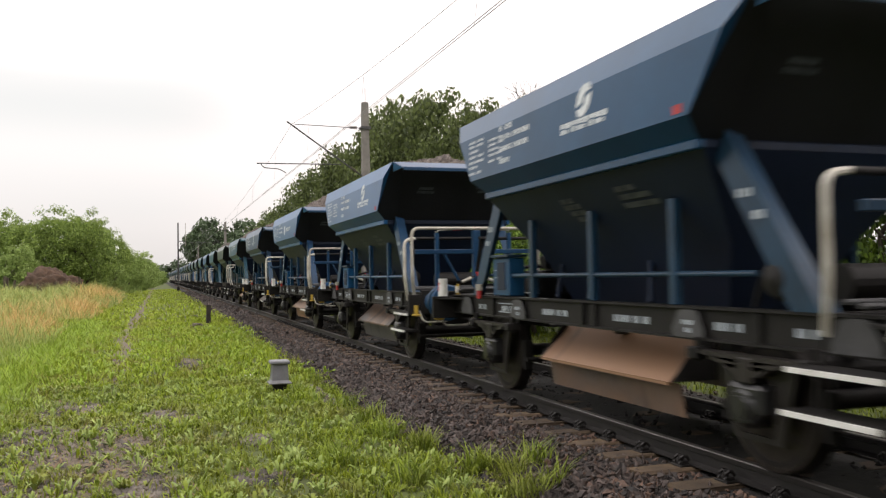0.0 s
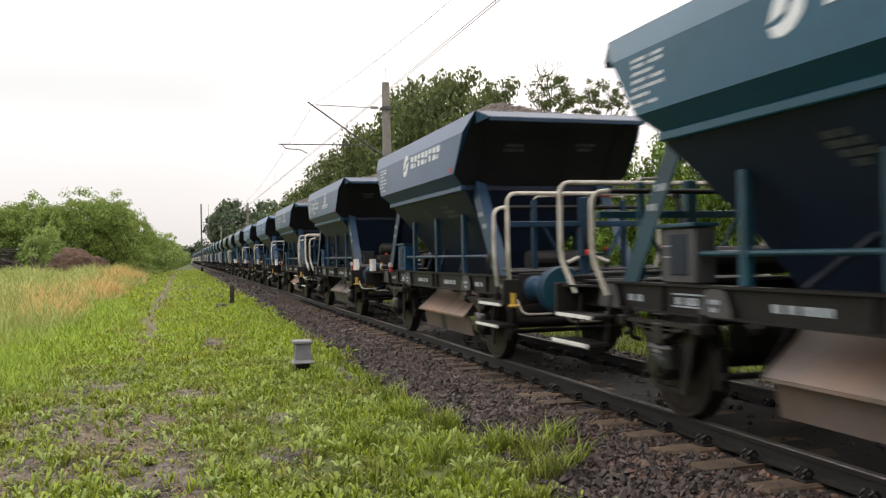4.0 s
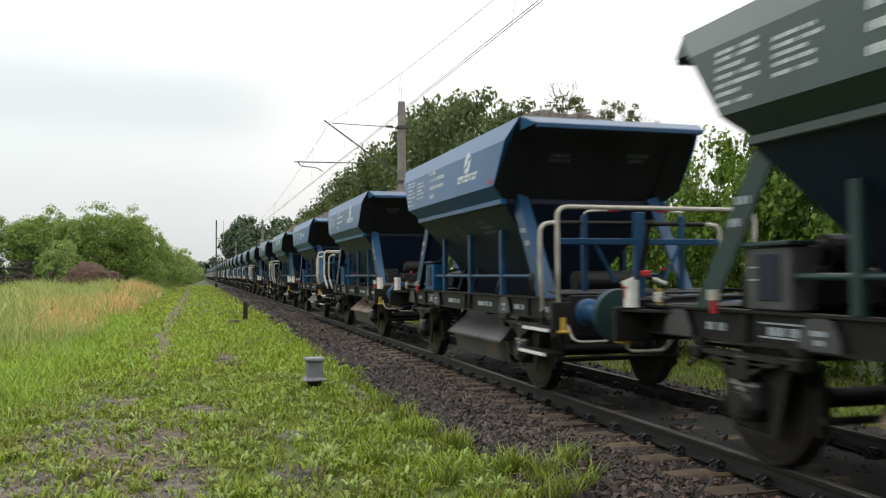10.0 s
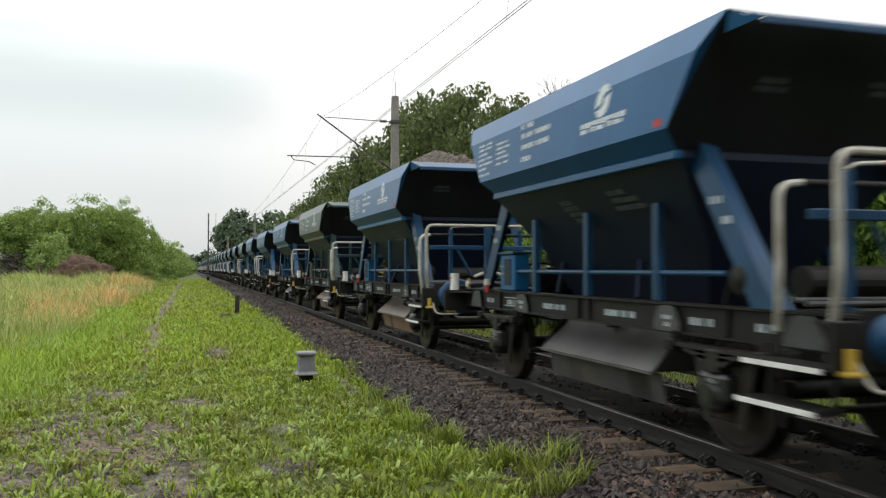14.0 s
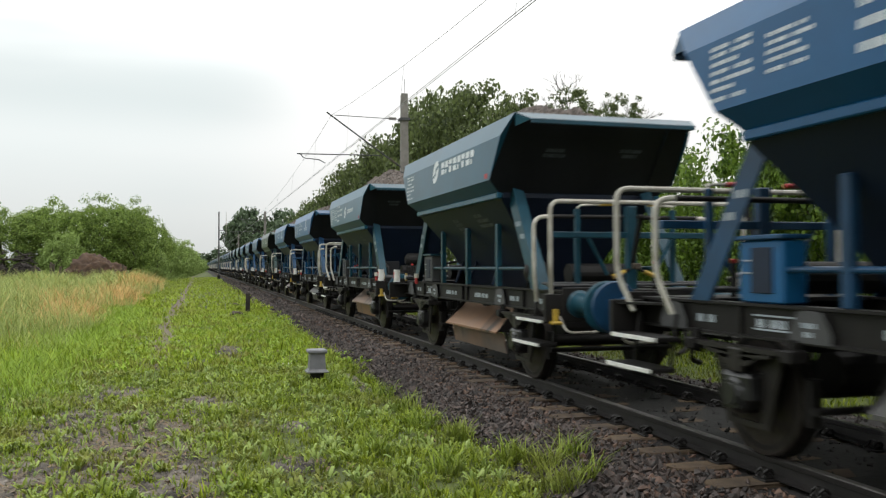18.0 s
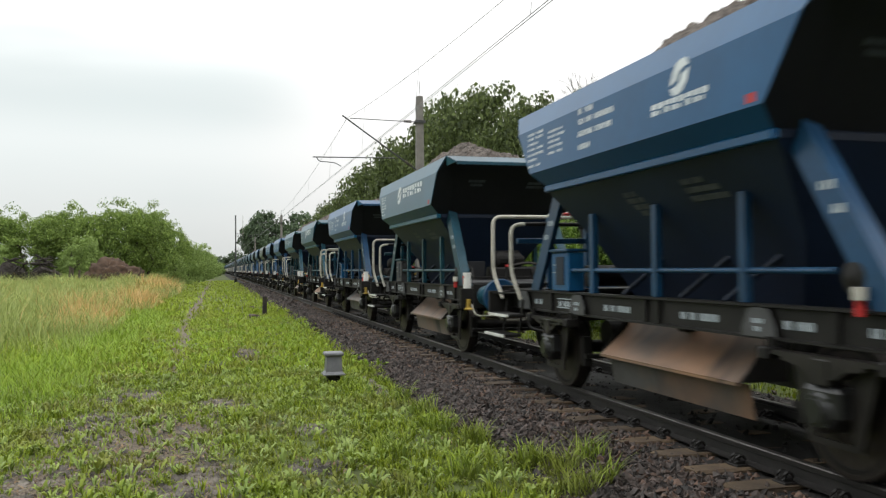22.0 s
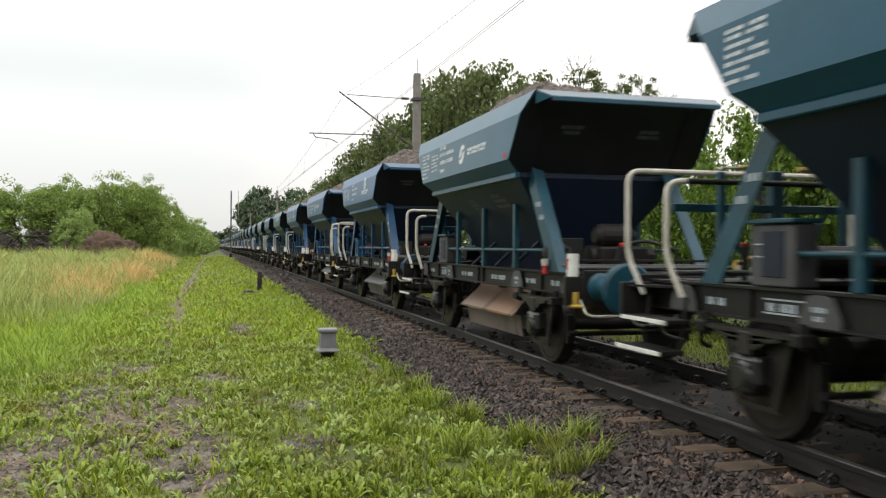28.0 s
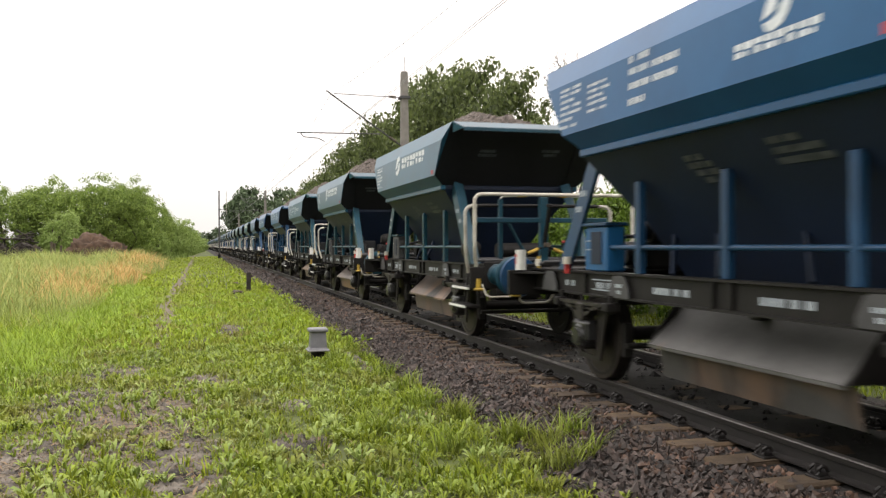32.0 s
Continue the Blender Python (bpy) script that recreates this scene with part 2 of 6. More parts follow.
def flap_steel(name, rusty, base, dark):
    """Worn flap plate with rust in patches and a dark oily smear."""
    m = material(name, base, dark, 1.6, 0.5, 0.2, 0.06, 22, 0.5)
    nt = m.node_tree
    bsdf = nt.nodes["Principled BSDF"]
    grey = bsdf.inputs["Base Color"].links[0].from_socket
    tc = nt.nodes["Texture Coordinate"]
    info = nt.nodes.new("ShaderNodeObjectInfo")
    big = nt.nodes.new("ShaderNodeTexNoise")
    big.noise_dimensions = "4D"
    big.inputs["Scale"].default_value, big.inputs["Detail"].default_value = 1.3, 5
    far = nt.nodes.new("ShaderNodeMath")
    far.operation = "MULTIPLY"
    far.inputs[1].default_value = 37.0
    nt.links.new(info.outputs["Random"], far.inputs[0])
    nt.links.new(far.outputs[0], big.inputs["W"])
    nt.links.new(tc.outputs["Object"], big.inputs["Vector"])
    add = nt.nodes.new("ShaderNodeMath")
    add.operation = "MULTIPLY_ADD"
    add.inputs[1].default_value = 0.55
    nt.links.new(info.outputs["Random"], add.inputs[0])
    nt.links.new(big.outputs["Fac"], add.inputs[2])
    rust = nt.nodes.new("ShaderNodeMapRange")
    rust.inputs["From Min"].default_value, rust.inputs["From Max"].default_value = (0.62, 1.0) if rusty else (0.85, 1.15)
    nt.links.new(add.outputs[0], rust.inputs["Value"])
    mix = nt.nodes.new("ShaderNodeMix")
    mix.data_type = "RGBA"
    mix.inputs["B"].default_value = (0.25, 0.14, 0.082, 1)
    nt.links.new(rust.outputs["Result"], mix.inputs["Factor"])
    nt.links.new(grey, mix.inputs["A"])
    streak = nt.nodes.new("ShaderNodeMapping")
    streak.inputs["Scale"].default_value = (0.5, 2.2, 0.5)
    nt.links.new(tc.outputs["Object"], streak.inputs["Vector"])
    oil = nt.nodes.new("ShaderNodeTexNoise")
    oil.noise_dimensions = "4D"
    oil.inputs["Scale"].default_value, oil.inputs["Detail"].default_value = 1.0, 3
    nt.links.new(streak.outputs[0], oil.inputs["Vector"])
    nt.links.new(far.outputs[0], oil.inputs["W"])
    ofac = nt.nodes.new("ShaderNodeMapRange")
    ofac.inputs["From Min"].default_value, ofac.inputs["From Max"].default_value = 0.58, 0.68
    nt.links.new(oil.outputs["Fac"], ofac.inputs["Value"])
    mix2 = nt.nodes.new("ShaderNodeMix")
    mix2.data_type = "RGBA"
    mix2.inputs["B"].default_value = (0.025, 0.023, 0.022, 1)
    nt.links.new(ofac.outputs["Result"], mix2.inputs["Factor"])
    nt.links.new(mix.outputs["Result"], mix2.inputs["A"])
    nt.links.new(mix2.outputs["Result"], bsdf.inputs["Base Color"])
    return m


FLAP = flap_steel("worn_rosy_flap_steel", True, (0.19, 0.15, 0.13), (0.10, 0.08, 0.07))
FLAP_GREY = flap_steel("worn_grey_flap_steel", False, (0.105, 0.102, 0.10), (0.05, 0.048, 0.047))

# ---- mesh helpers ----
def thing(name, label, category, group="", at=(0, 0, 0), kind=""):
    ob = new(name)
    ob.location = at
    ob.empty_display_size = 0.3
    return tagged(ob, label, category, group, kind)


def part(name, bm, material, parent=None, label="", at=None, smooth=False, kind=""):
    me = bpy.data.meshes.new(name)
    bm.to_mesh(me)
    bm.free()
    me.shade_smooth()
    me.set_sharp_from_angle(angle=radians(20))
    return part_of(name, me, material, parent, label, at, smooth, kind)


def part_of(name, me, material, parent=None, label="", at=None, smooth=False, kind=""):
    for mat in material if isinstance(material, (list, tuple)) else [material]:
        me.materials.append(mat)
    if smooth:
        me.shade_smooth()
    ob = new(name, me)
    ob.parent = parent
    if at is not None:
        ob.matrix_basis = at if isinstance(at, Matrix) else Matrix.Translation(at)
    return tagged(ob, label, "", "", kind)


def box(bm, x0, x1, y0, y1, z0, z1, bevel=0.0, m=None):
    r = bmesh.ops.create_cube(bm, size=1.0)
    vs = r["verts"]
    for v in vs:
        v.co = Vector(((x0 + x1) / 2 + v.co.x * (x1 - x0), (y0 + y1) / 2 + v.co.y * (y1 - y0), (z0 + z1) / 2 + v.co.z * (z1 - z0)))
    if bevel:
        es = list({e for v in vs for e in v.link_edges})
        r = bmesh.ops.bevel(bm, geom=es, offset=bevel, segments=1, affect="EDGES")
        vs = list({v for f in r["faces"] for v in f.verts} | {v for v in vs if v.is_valid})
    if m is not None:
        for v in vs:
            v.co = m @ v.co
    return bm


def boxed(*a, **k):
    return box(bmesh.new(), *a, **k)


def cyl(bm, p, q, r, r2=None, n=12):
    p, q = Vector(p), Vector(q)
    d = q - p
    m = Matrix.Translation((p + q) / 2) @ d.to_track_quat("Z", "Y").to_matrix().to_4x4()
    bmesh.ops.create_cone(bm, cap_ends=True, segments=n, radius1=r, radius2=r if r2 is None else r2, depth=d.length, matrix=m)
    return bm


def tube(bm, pts, r, n=8):
    """A bent round bar through pts."""
    pts = [Vector(p) for p in pts]
    rings = []
    up = Vector((0.31, 0.17, 0.93)).normalized()
    for i, p in enumerate(pts):
        d = (pts[min(i + 1, len(pts) - 1)] - pts[max(i - 1, 0)]).normalized()
        a = d.cross(up).normalized()
        b = d.cross(a).normalized()
        rings.append([bm.verts.new(p + r * (math.cos(k * math.tau / n) * a + math.sin(k * math.tau / n) * b)) for k in range(n)])
    for s, t in zip(rings, rings[1:]):
        for k in range(n):
            bm.faces.new((s[k], s[(k + 1) % n], t[(k + 1) % n], t[k]))
    bm.faces.new(rings[0])
    bm.faces.new(rings[-1][::-1])
    return bm


def rounded(pts, r, n=4):
    """The corners of a line of points rounded off."""
    pts = [Vector(p) for p in pts]
    out = [pts[0]]
    for a, b, c in zip(pts, pts[1:], pts[2:]):
        p, q = b + (a - b).normalized() * r, b + (c - b).normalized() * r
        for i in range(n + 1):
            t = i / n
            out.append((1 - t) ** 2 * p + 2 * t * (1 - t) * b + t * t * q)
    return out + [pts[-1]]


def plate(bm, pts, thick, way):
    """A flat plate with the outline pts, thick metres deep along way."""
    way = Vector(way).normalized() * thick
    a = [bm.verts.new(Vector(p)) for p in pts]
    b = [bm.verts.new(Vector(p) + way) for p in pts]
    n = len(pts)
    bm.faces.new(a)
    bm.faces.new(b[::-1])
    for i in range(n):
        bm.faces.new((a[i], b[i], b[(i + 1) % n], a[(i + 1) % n]))
    bmesh.ops.recalc_face_normals(bm, faces=bm.faces)
    return bm


def lathe(bm, prof, n=32, axis="x"):
    """prof: (along, radius) pairs turned about the axis."""
    rings = []
    for a, r in prof:
        ring = []
        for k in range(n):
            c, s = r * math.cos(k * math.tau / n), r * math.sin(k * math.tau / n)
            ring.append(bm.verts.new((a, c, s) if axis == "x" else (c, a, s) if axis == "y" else (c, s, a)))
        rings.append(ring)
    for s, t in zip(rings, rings[1:]):
        for k in range(n):
            bm.faces.new((s[k], s[(k + 1) % n], t[(k + 1) % n], t[k]))
    bm.faces.new(rings[0])
    bm.faces.new(rings[-1])
    bmesh.ops.recalc_face_normals(bm, faces=bm.faces)
    return bm


def mesh_np(name, verts, faces_n, faces):
    """A mesh from numpy arrays, all faces with faces_n corners."""
    me = bpy.data.meshes.new(name)
    nv, nf = len(verts), len(faces)
    me.vertices.add(nv)
    me.vertices.foreach_set("co", np.asarray(verts, np.float32).ravel())
    me.loops.add(nf * faces_n)
    me.loops.foreach_set("vertex_index", np.asarray(faces, np.int32).ravel())
    me.polygons.add(nf)
    me.polygons.foreach_set("loop_start", np.arange(0, nf * faces_n, faces_n, dtype=np.int32))
    me.update(calc_edges=True)
    return me

# ---- the ground, one sheet to the horizon ----
rng = np.random.RandomState(7)
BARE = [(-0.7, 9.0, 0.75, 1.6), (0.05, 11.0, 0.4, 0.8), (-1.2, 12.3, 0.4, 0.7), (-1.4, 10.2, 0.35, 0.9), (-1.45, 7.0, 0.5, 1.1), (-0.15, 7.0, 0.3, 0.9), (0.82, 7.3, 0.22, 0.25), (0.58, 17.6, 0.26, 1.0), (2.2, 12.2, 0.10, 1.2), (0.95, 9.0, 0.14, 0.3)]


def path_x(y):
    """The middle of the footpath."""
    return np.interp(y, [8, 20, 30, 44, 100], [-0.7, -0.78, -1.0, -0.9, -0.94])


def growth_edge(y):
    """How far the grass comes towards the ballast."""
    return np.interp(y, [4, 5.85, 7.0, 8.5, 11, 14, 27, 200], [2.25, 2.55, 2.65, 2.35, 2.36, 2.54, 2.68, 2.74]) + 0.06 * np.sin(y * 2.7 + 1)


def ground_z(x, y):
    """The lie of the land: flat by the track, rising a little to the left."""
    far = np.clip((-x - 6) / 30, 0, 1) * 0.25
    return far + 0.03 * np.sin(x * 0.9 + 0.5 * np.sin(y * 0.31)) * np.clip((2.2 - x) / 2, 0, 1)


def bare_amount(x, y):
    """0 where grass grows thick, 1 where gravel and soil show."""
    b = np.zeros_like(x)
    for cx, cy, rx, ry in BARE:
        b = np.maximum(b, np.clip(1.6 - np.sqrt(((x - cx) / rx) ** 2 + ((y - cy) / ry) ** 2), 0, 1))
    path = np.clip(1.35 - np.abs(x - path_x(y) + 0.07 * np.sin(y * 1.3) + 0.05 * np.sin(y * 3.1)) / 0.2, 0, 1) * np.clip((y - 11) / 9, 0.35, 1.0)
    return np.maximum(b, path)


def ground_material():
    m = material("grass_soil", (0.08, 0.105, 0.016), (0.038, 0.046, 0.012), 1.1, 0.95, 0.0, 0.5, 30, 0.4)
    nt = m.node_tree
    bsdf = nt.nodes["Principled BSDF"]
    grass = bsdf.inputs["Base Color"].links[0].from_socket
    tc = nt.nodes["Texture Coordinate"]
    at = nt.nodes.new("ShaderNodeAttribute")
    at.attribute_name = "bare"
    n = nt.nodes.new("ShaderNodeTexNoise")
    n.inputs["Scale"].default_value, n.inputs["Detail"].default_value = 3.5, 6
    nt.links.new(tc.outputs["Object"], n.inputs["Vector"])
    add = nt.nodes.new("ShaderNodeMath")
    nt.links.new(at.outputs["Fac"], add.inputs[0])
    nt.links.new(n.outputs["Fac"], add.inputs[1])
    fac = nt.nodes.new("ShaderNodeMapRange")
    fac.inputs["From Min"].default_value, fac.inputs["From Max"].default_value = 0.75, 1.05
    nt.links.new(add.outputs[0], fac.inputs["Value"])
    v = nt.nodes.new("ShaderNodeTexVoronoi")
    v.inputs["Scale"].default_value = 34
    nt.links.new(tc.outputs["Object"], v.inputs["Vector"])
    soil = nt.nodes.new("ShaderNodeValToRGB")
    e = soil.color_ramp.elements
    e[0].color, e[1].color = (0.03, 0.021, 0.013, 1), (0.17, 0.132, 0.092, 1)
    nt.links.new(v.outputs["Color"], soil.inputs["Fac"])
    mix = nt.nodes.new("ShaderNodeMix")
    mix.data_type = "RGBA"
    nt.links.new(fac.outputs["Result"], mix.inputs["Factor"])
    nt.links.new(grass, mix.inputs["A"])
    nt.links.new(soil.outputs[0], mix.inputs["B"])
    nt.links.new(mix.outputs["Result"], bsdf.inputs["Base Color"])
    return m


def build_ground():
    xs = np.concatenate([[-1500, -600, -250, -120, -60], np.arange(-40, -8, 2.0), np.arange(-8, 3.0, 0.2), np.arange(3, 9, 1.0), np.arange(10, 40, 3.0), [60, 120, 250, 600, 1500]])
    ys = np.concatenate([[-800, -200, -60, -20], np.arange(-10, 5, 1.5), np.arange(5, 24, 0.2), np.arange(24, 60, 0.8), np.arange(60, 160, 5.0), [200, 300, 500, 900, 2500]])
    gx, gy = np.meshgrid(xs, ys)
    gz = ground_z(gx, gy)
    nx, ny = len(xs), len(ys)
    i, j = np.meshgrid(np.arange(nx - 1), np.arange(ny - 1))
    a = (j * nx + i).ravel()
    me = mesh_np("ground", np.stack([gx.ravel(), gy.ravel(), gz.ravel()], 1), 4, np.stack([a, a + 1, a + nx + 1, a + nx], 1))
    att = me.attributes.new("bare", "FLOAT", "POINT")
    att.data.foreach_set("value", bare_amount(gx.ravel(), gy.ravel()).astype(np.float32))
    ob = part_of("ground", me, ground_material())
    tagged(ob, "grassy trackside ground with bare gravel patches and a footpath", "ground", kind="structure")


build_ground()

# ---- the track ----
RAILZ = 0.30
LINE = 4.82


def ballast_height(x):
    d = np.abs(np.asarray(x, float) - LINE)
    return np.interp(d, [0, 0.6, 0.85, 1.1, 1.3, 1.75, 2.25, 2.6], [0.112, 0.112, 0.088, 0.096, 0.096, 0.06, 0.0, -0.05])


def build_track():
    stone = material("ballast_stone", (0.039, 0.0282, 0.0245), (0.011, 0.0082, 0.0073), 5, 0.72, 0.0, 0.3, 40, 0.5)
    nt = stone.node_tree
    bsdf = nt.nodes["Principled BSDF"]
    colour = bsdf.inputs["Base Color"].links[0].from_socket
    geo = nt.nodes.new("ShaderNodeNewGeometry")
    hsv = nt.nodes.new("ShaderNodeHueSaturation")
    mr = nt.nodes.new("ShaderNodeMapRange")
    mr.inputs["To Min"].default_value, mr.inputs["To Max"].default_value = 0.35, 3.2
    nt.links.new(geo.outputs["Random Per Island"], mr.inputs["Value"])
    nt.links.new(mr.outputs["Result"], hsv.inputs["Value"])
    nt.links.new(colour, hsv.inputs["Color"])
    nt.links.new(hsv.outputs["Color"], bsdf.inputs["Base Color"])
    bed = material("ballast_bed", (0.020, 0.0155, 0.0145), (0.006, 0.005, 0.0048), 30, 0.95, 0.0, 1.0, 90, 0.5)

    xs = np.array([-2.6, -2.25, -1.75, -1.3, -0.5, 0.5, 1.3, 1.75, 2.25, 2.6]) + LINE
    ys = np.concatenate([np.arange(-24, 40, 1.0), np.arange(40, 460, 20.0)])
    gx, gy = np.meshgrid(xs, ys)
    gz = ballast_height(gx) + 0.012 * rng.rand(*gx.shape)
    nx = len(xs)
    i, j = np.meshgrid(np.arange(nx - 1), np.arange(len(ys) - 1))
    a = (j * nx + i).ravel()
    ob = part_of("ballast_bed", mesh_np("ballast_bed", np.stack([gx.ravel(), gy.ravel(), gz.ravel()], 1), 4, np.stack([a, a + 1, a + nx + 1, a + nx], 1)), bed)
    tagged(ob, "dark crushed stone bed under the track", "ballast", kind="structure")

    # loose stones
    def stones(n, y0, y1, x0, x1, size, fade, cover):
        x = rng.uniform(x0, x1, n)
        y = y0 + (y1 - y0) * rng.rand(n) ** fade
        edge = growth_edge(y) - 0.06 - 0.3 * rng.rand(n) ** 3
        on_sleeper = (np.abs(((y - 0.756 + 0.2865) % 0.573) - 0.2865) < 0.14) & (np.abs(x - LINE) < 1.24)
        ok = (x > edge) & (~on_sleeper | (rng.rand(n) < cover))
        x, y = x[ok], y[ok]
        n = len(x)
        z = np.where(on_sleeper[ok], np.maximum(ballast_height(x), 0.13), ballast_height(x)) + rng.uniform(-0.034, 0.034, n)
        octa = np.array([(1, 0, 0), (0, 1, 0), (-1, 0, 0), (0, -1, 0), (0, 0, 1), (0, 0, -1)], float)
        tris = np.array([(0, 1, 4), (1, 2, 4), (2, 3, 4), (3, 0, 4), (1, 0, 5), (2, 1, 5), (3, 2, 5), (0, 3, 5)])
        v = octa[None] * rng.uniform(0.65, 1.35, (n, 6, 1)) + rng.uniform(-0.35, 0.35, (n, 6, 3))
        s = size * rng.uniform(0.5, 1.35, (n, 1, 1)) * np.stack([rng.uniform(0.8, 1.6, n), rng.uniform(0.6, 1.1, n), rng.uniform(0.5, 1.0, n)], 1)[:, None]
        v = v * s
        a, b = rng.uniform(0, 6.28, n), rng.uniform(-1.2, 1.2, n)
        ca, sa, cb, sb = np.cos(a)[:, None], np.sin(a)[:, None], np.cos(b)[:, None], np.sin(b)[:, None]
        vx, vz = v[..., 0] * cb + v[..., 2] * sb, -v[..., 0] * sb + v[..., 2] * cb
        vx, vy = vx * ca - v[..., 1] * sa, vx * sa + v[..., 1] * ca
        v = np.stack([vx + x[:, None], vy + y[:, None], vz + z[:, None]], -1)
        f = tris[None] + (np.arange(n) * 6)[:, None, None]
        me = mesh_np("ballast_stones", v.reshape(-1, 3), 3, f.reshape(-1, 3))
        me.shade_flat()
        return me

    rusty = stone.copy()
    rusty.name = "rusty_ballast_stone"
    e = rusty.node_tree.nodes["Color Ramp"].color_ramp.elements
    e[0].color, e[1].color = (0.019, 0.0105, 0.0075, 1), (0.058, 0.033, 0.022, 1)
    # near-black stones for between the rails, with the train's shade in their colour
    shade_stone = stone.copy()
    shade_stone.name = "oily_ballast_stone"
    e = shade_stone.node_tree.nodes["Color Ramp"].color_ramp.elements
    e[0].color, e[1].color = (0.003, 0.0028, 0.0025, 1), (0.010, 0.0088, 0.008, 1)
    for n, y0, y1, x0, x1, size, fade, what in ((27000, 3.5, 14, 2.0, 3.8, 0.0285, 1.0, stone), (13000, 14, 36, 2.2, 3.8, 0.04, 1.3, stone), (7000, 36, 110, 2.4, 3.9, 0.075, 1.4, stone), (8000, 3.5, 30, 3.05, 3.98, 0.028, 1.2, rusty), (3600, 1, 30, 4.05, 5.6, 0.03, 1.2, shade_stone), (3000, 1, 30, 5.6, 7.2, 0.036, 1.2, stone)):
        ob = part_of("ballast_stones", stones(n, y0, y1, x0, x1, size, fade, 0.8 if what is shade_stone else 0.03), what)
        tagged(ob, "loose dark grey and brown ballast stones", "ballast", kind="stuff")

    # dark sheet between the rails, level with the sleepers, coloured as the train's shade
    xs, ys = np.linspace(-0.64, 0.64, 9) + LINE, np.concatenate([np.arange(-24, 40, 0.25), np.arange(40, 200, 4.0)])
    gx, gy = np.meshgrid(xs, ys)
    gz = 0.140 + 0.014 * np.sin(gx * 7 + 3 * np.sin(gy * 1.9)) + 0.01 * rng.rand(*gx.shape)
    nx = len(xs)
    i, j = np.meshgrid(np.arange(nx - 1), np.arange(len(ys) - 1))
    a = (j * nx + i).ravel()
    shade_sheet = material("oily_track_dirt", (0.008, 0.007, 0.006), (0.003, 0.0028, 0.0025), 9, 0.8, 0.0, 0.8, 60, 0.5)
    ob = part_of("track_dirt", mesh_np("track_dirt", np.stack([gx.ravel(), gy.ravel(), gz.ravel()], 1), 4, np.stack([a, a + 1, a + nx + 1, a + nx], 1)), shade_sheet)
    tagged(ob, "dark sheet between the rails, painted as the shade under the train", "ballast", kind="structure")

    track = thing("railway_track", "straight single railway track with old wooden sleepers and rusty rails", "track", kind="structure")
    for side in (1, -1):
        xc = LINE + side * 0.7525
        prof = [(-0.07, -0.150), (0.07, -0.150), (0.07, -0.139), (0.012, -0.125), (0.009, -0.05), (0.034, -0.04), (0.036, -0.008), (0.026, 0.0), (-0.026, 0.0), (-0.036, -0.008), (-0.034, -0.04), (-0.009, -0.05), (-0.012, -0.125), (-0.07, -0.139)]
        bm = bmesh.new()
        a = [bm.verts.new((xc + x, -25, RAILZ + z)) for x, z in prof]
        b = [bm.verts.new((xc + x, 455, RAILZ + z)) for x, z in prof]
        for k in range(len(prof)):
            f = bm.faces.new((a[k], a[(k + 1) % len(prof)], b[(k + 1) % len(prof)], b[k]))
            f.material_index = 1 if k == 7 or (k == 8 and side < 0) or (k == 6 and side > 0 and False) else 0
        bm.faces.new(a)
        bm.faces.new(b[::-1])
        bmesh.ops.recalc_face_normals(bm, faces=bm.faces)
        part("rail", bm, [RAIL, RAILHEAD], track)
    meshes = []
    for k in range(5):
        r = random.Random(k)
        bm = boxed(-1.27 + r.uniform(-0.04, 0.04), 1.27 + r.uniform(-0.05, 0.05), -0.12, 0.12, -0.14, 0.0, 0.012)
        for v in bm.verts:
            v.co += Vector((r.uniform(-0.015, 0.015), r.uniform(-0.012, 0.012), r.uniform(-0.008, 0.004)))
        me = bpy.data.meshes.new("sleeper")
        bm.to_mesh(me)
        bm.free()
        me.materials.append(SLEEPER)
        meshes.append(me)
    bm = boxed(-0.16, 0.16, -0.075, 0.075, 0.0, 0.016, 0.003)
    for s in (-1, 1):
        cyl(bm, (s * 0.112, 0.0, 0.01), (s * 0.112, 0.0, 0.085), 0.02, n=6)
        box(bm, s * 0.10 - 0.035, s * 0.10 + 0.035, -0.045, 0.045, 0.014, 0.04, 0.004)
        for dy in (-0.036, 0.036):
            arc = [(s * (0.105 + 0.048 * math.cos(a)), dy, 0.028 + 0.055 * math.sin(a)) for a in (0.0, 0.7, 1.4, 2.1, 2.8)]
            tube(bm, arc, 0.013, 5)
    clip = bpy.data.meshes.new("rail_fastening")
    bm.to_mesh(clip)
    bm.free()
    clip.materials.append(RAIL)
    r = random.Random(3)
    y, k = 0.756, 0
    while y < 60:
        ob = new("sleeper", meshes[k % 5])
        ob.parent = track
        ob.matrix_basis = pose(LINE, y, RAILZ - 0.160, 0, 0, r.uniform(-0.8, 0.8))
        for side in (1, -1) if y < 30 else ():
            c = new("rail_fastening", clip)
            c.parent = track
            c.matrix_basis = pose(LINE + side * 0.7525, y, RAILZ - 0.161)
        y, k = y + 0.573, k + 1
    bm = bmesh.new()
    while y < 220:
        box(bm, LINE - 1.27, LINE + 1.27, y - 0.12, y + 0.12, RAILZ - 0.30, RAILZ - 0.16)
        y += 0.573
    part("far_sleepers", bm, SLEEPER, track, kind="stuff")


build_track()


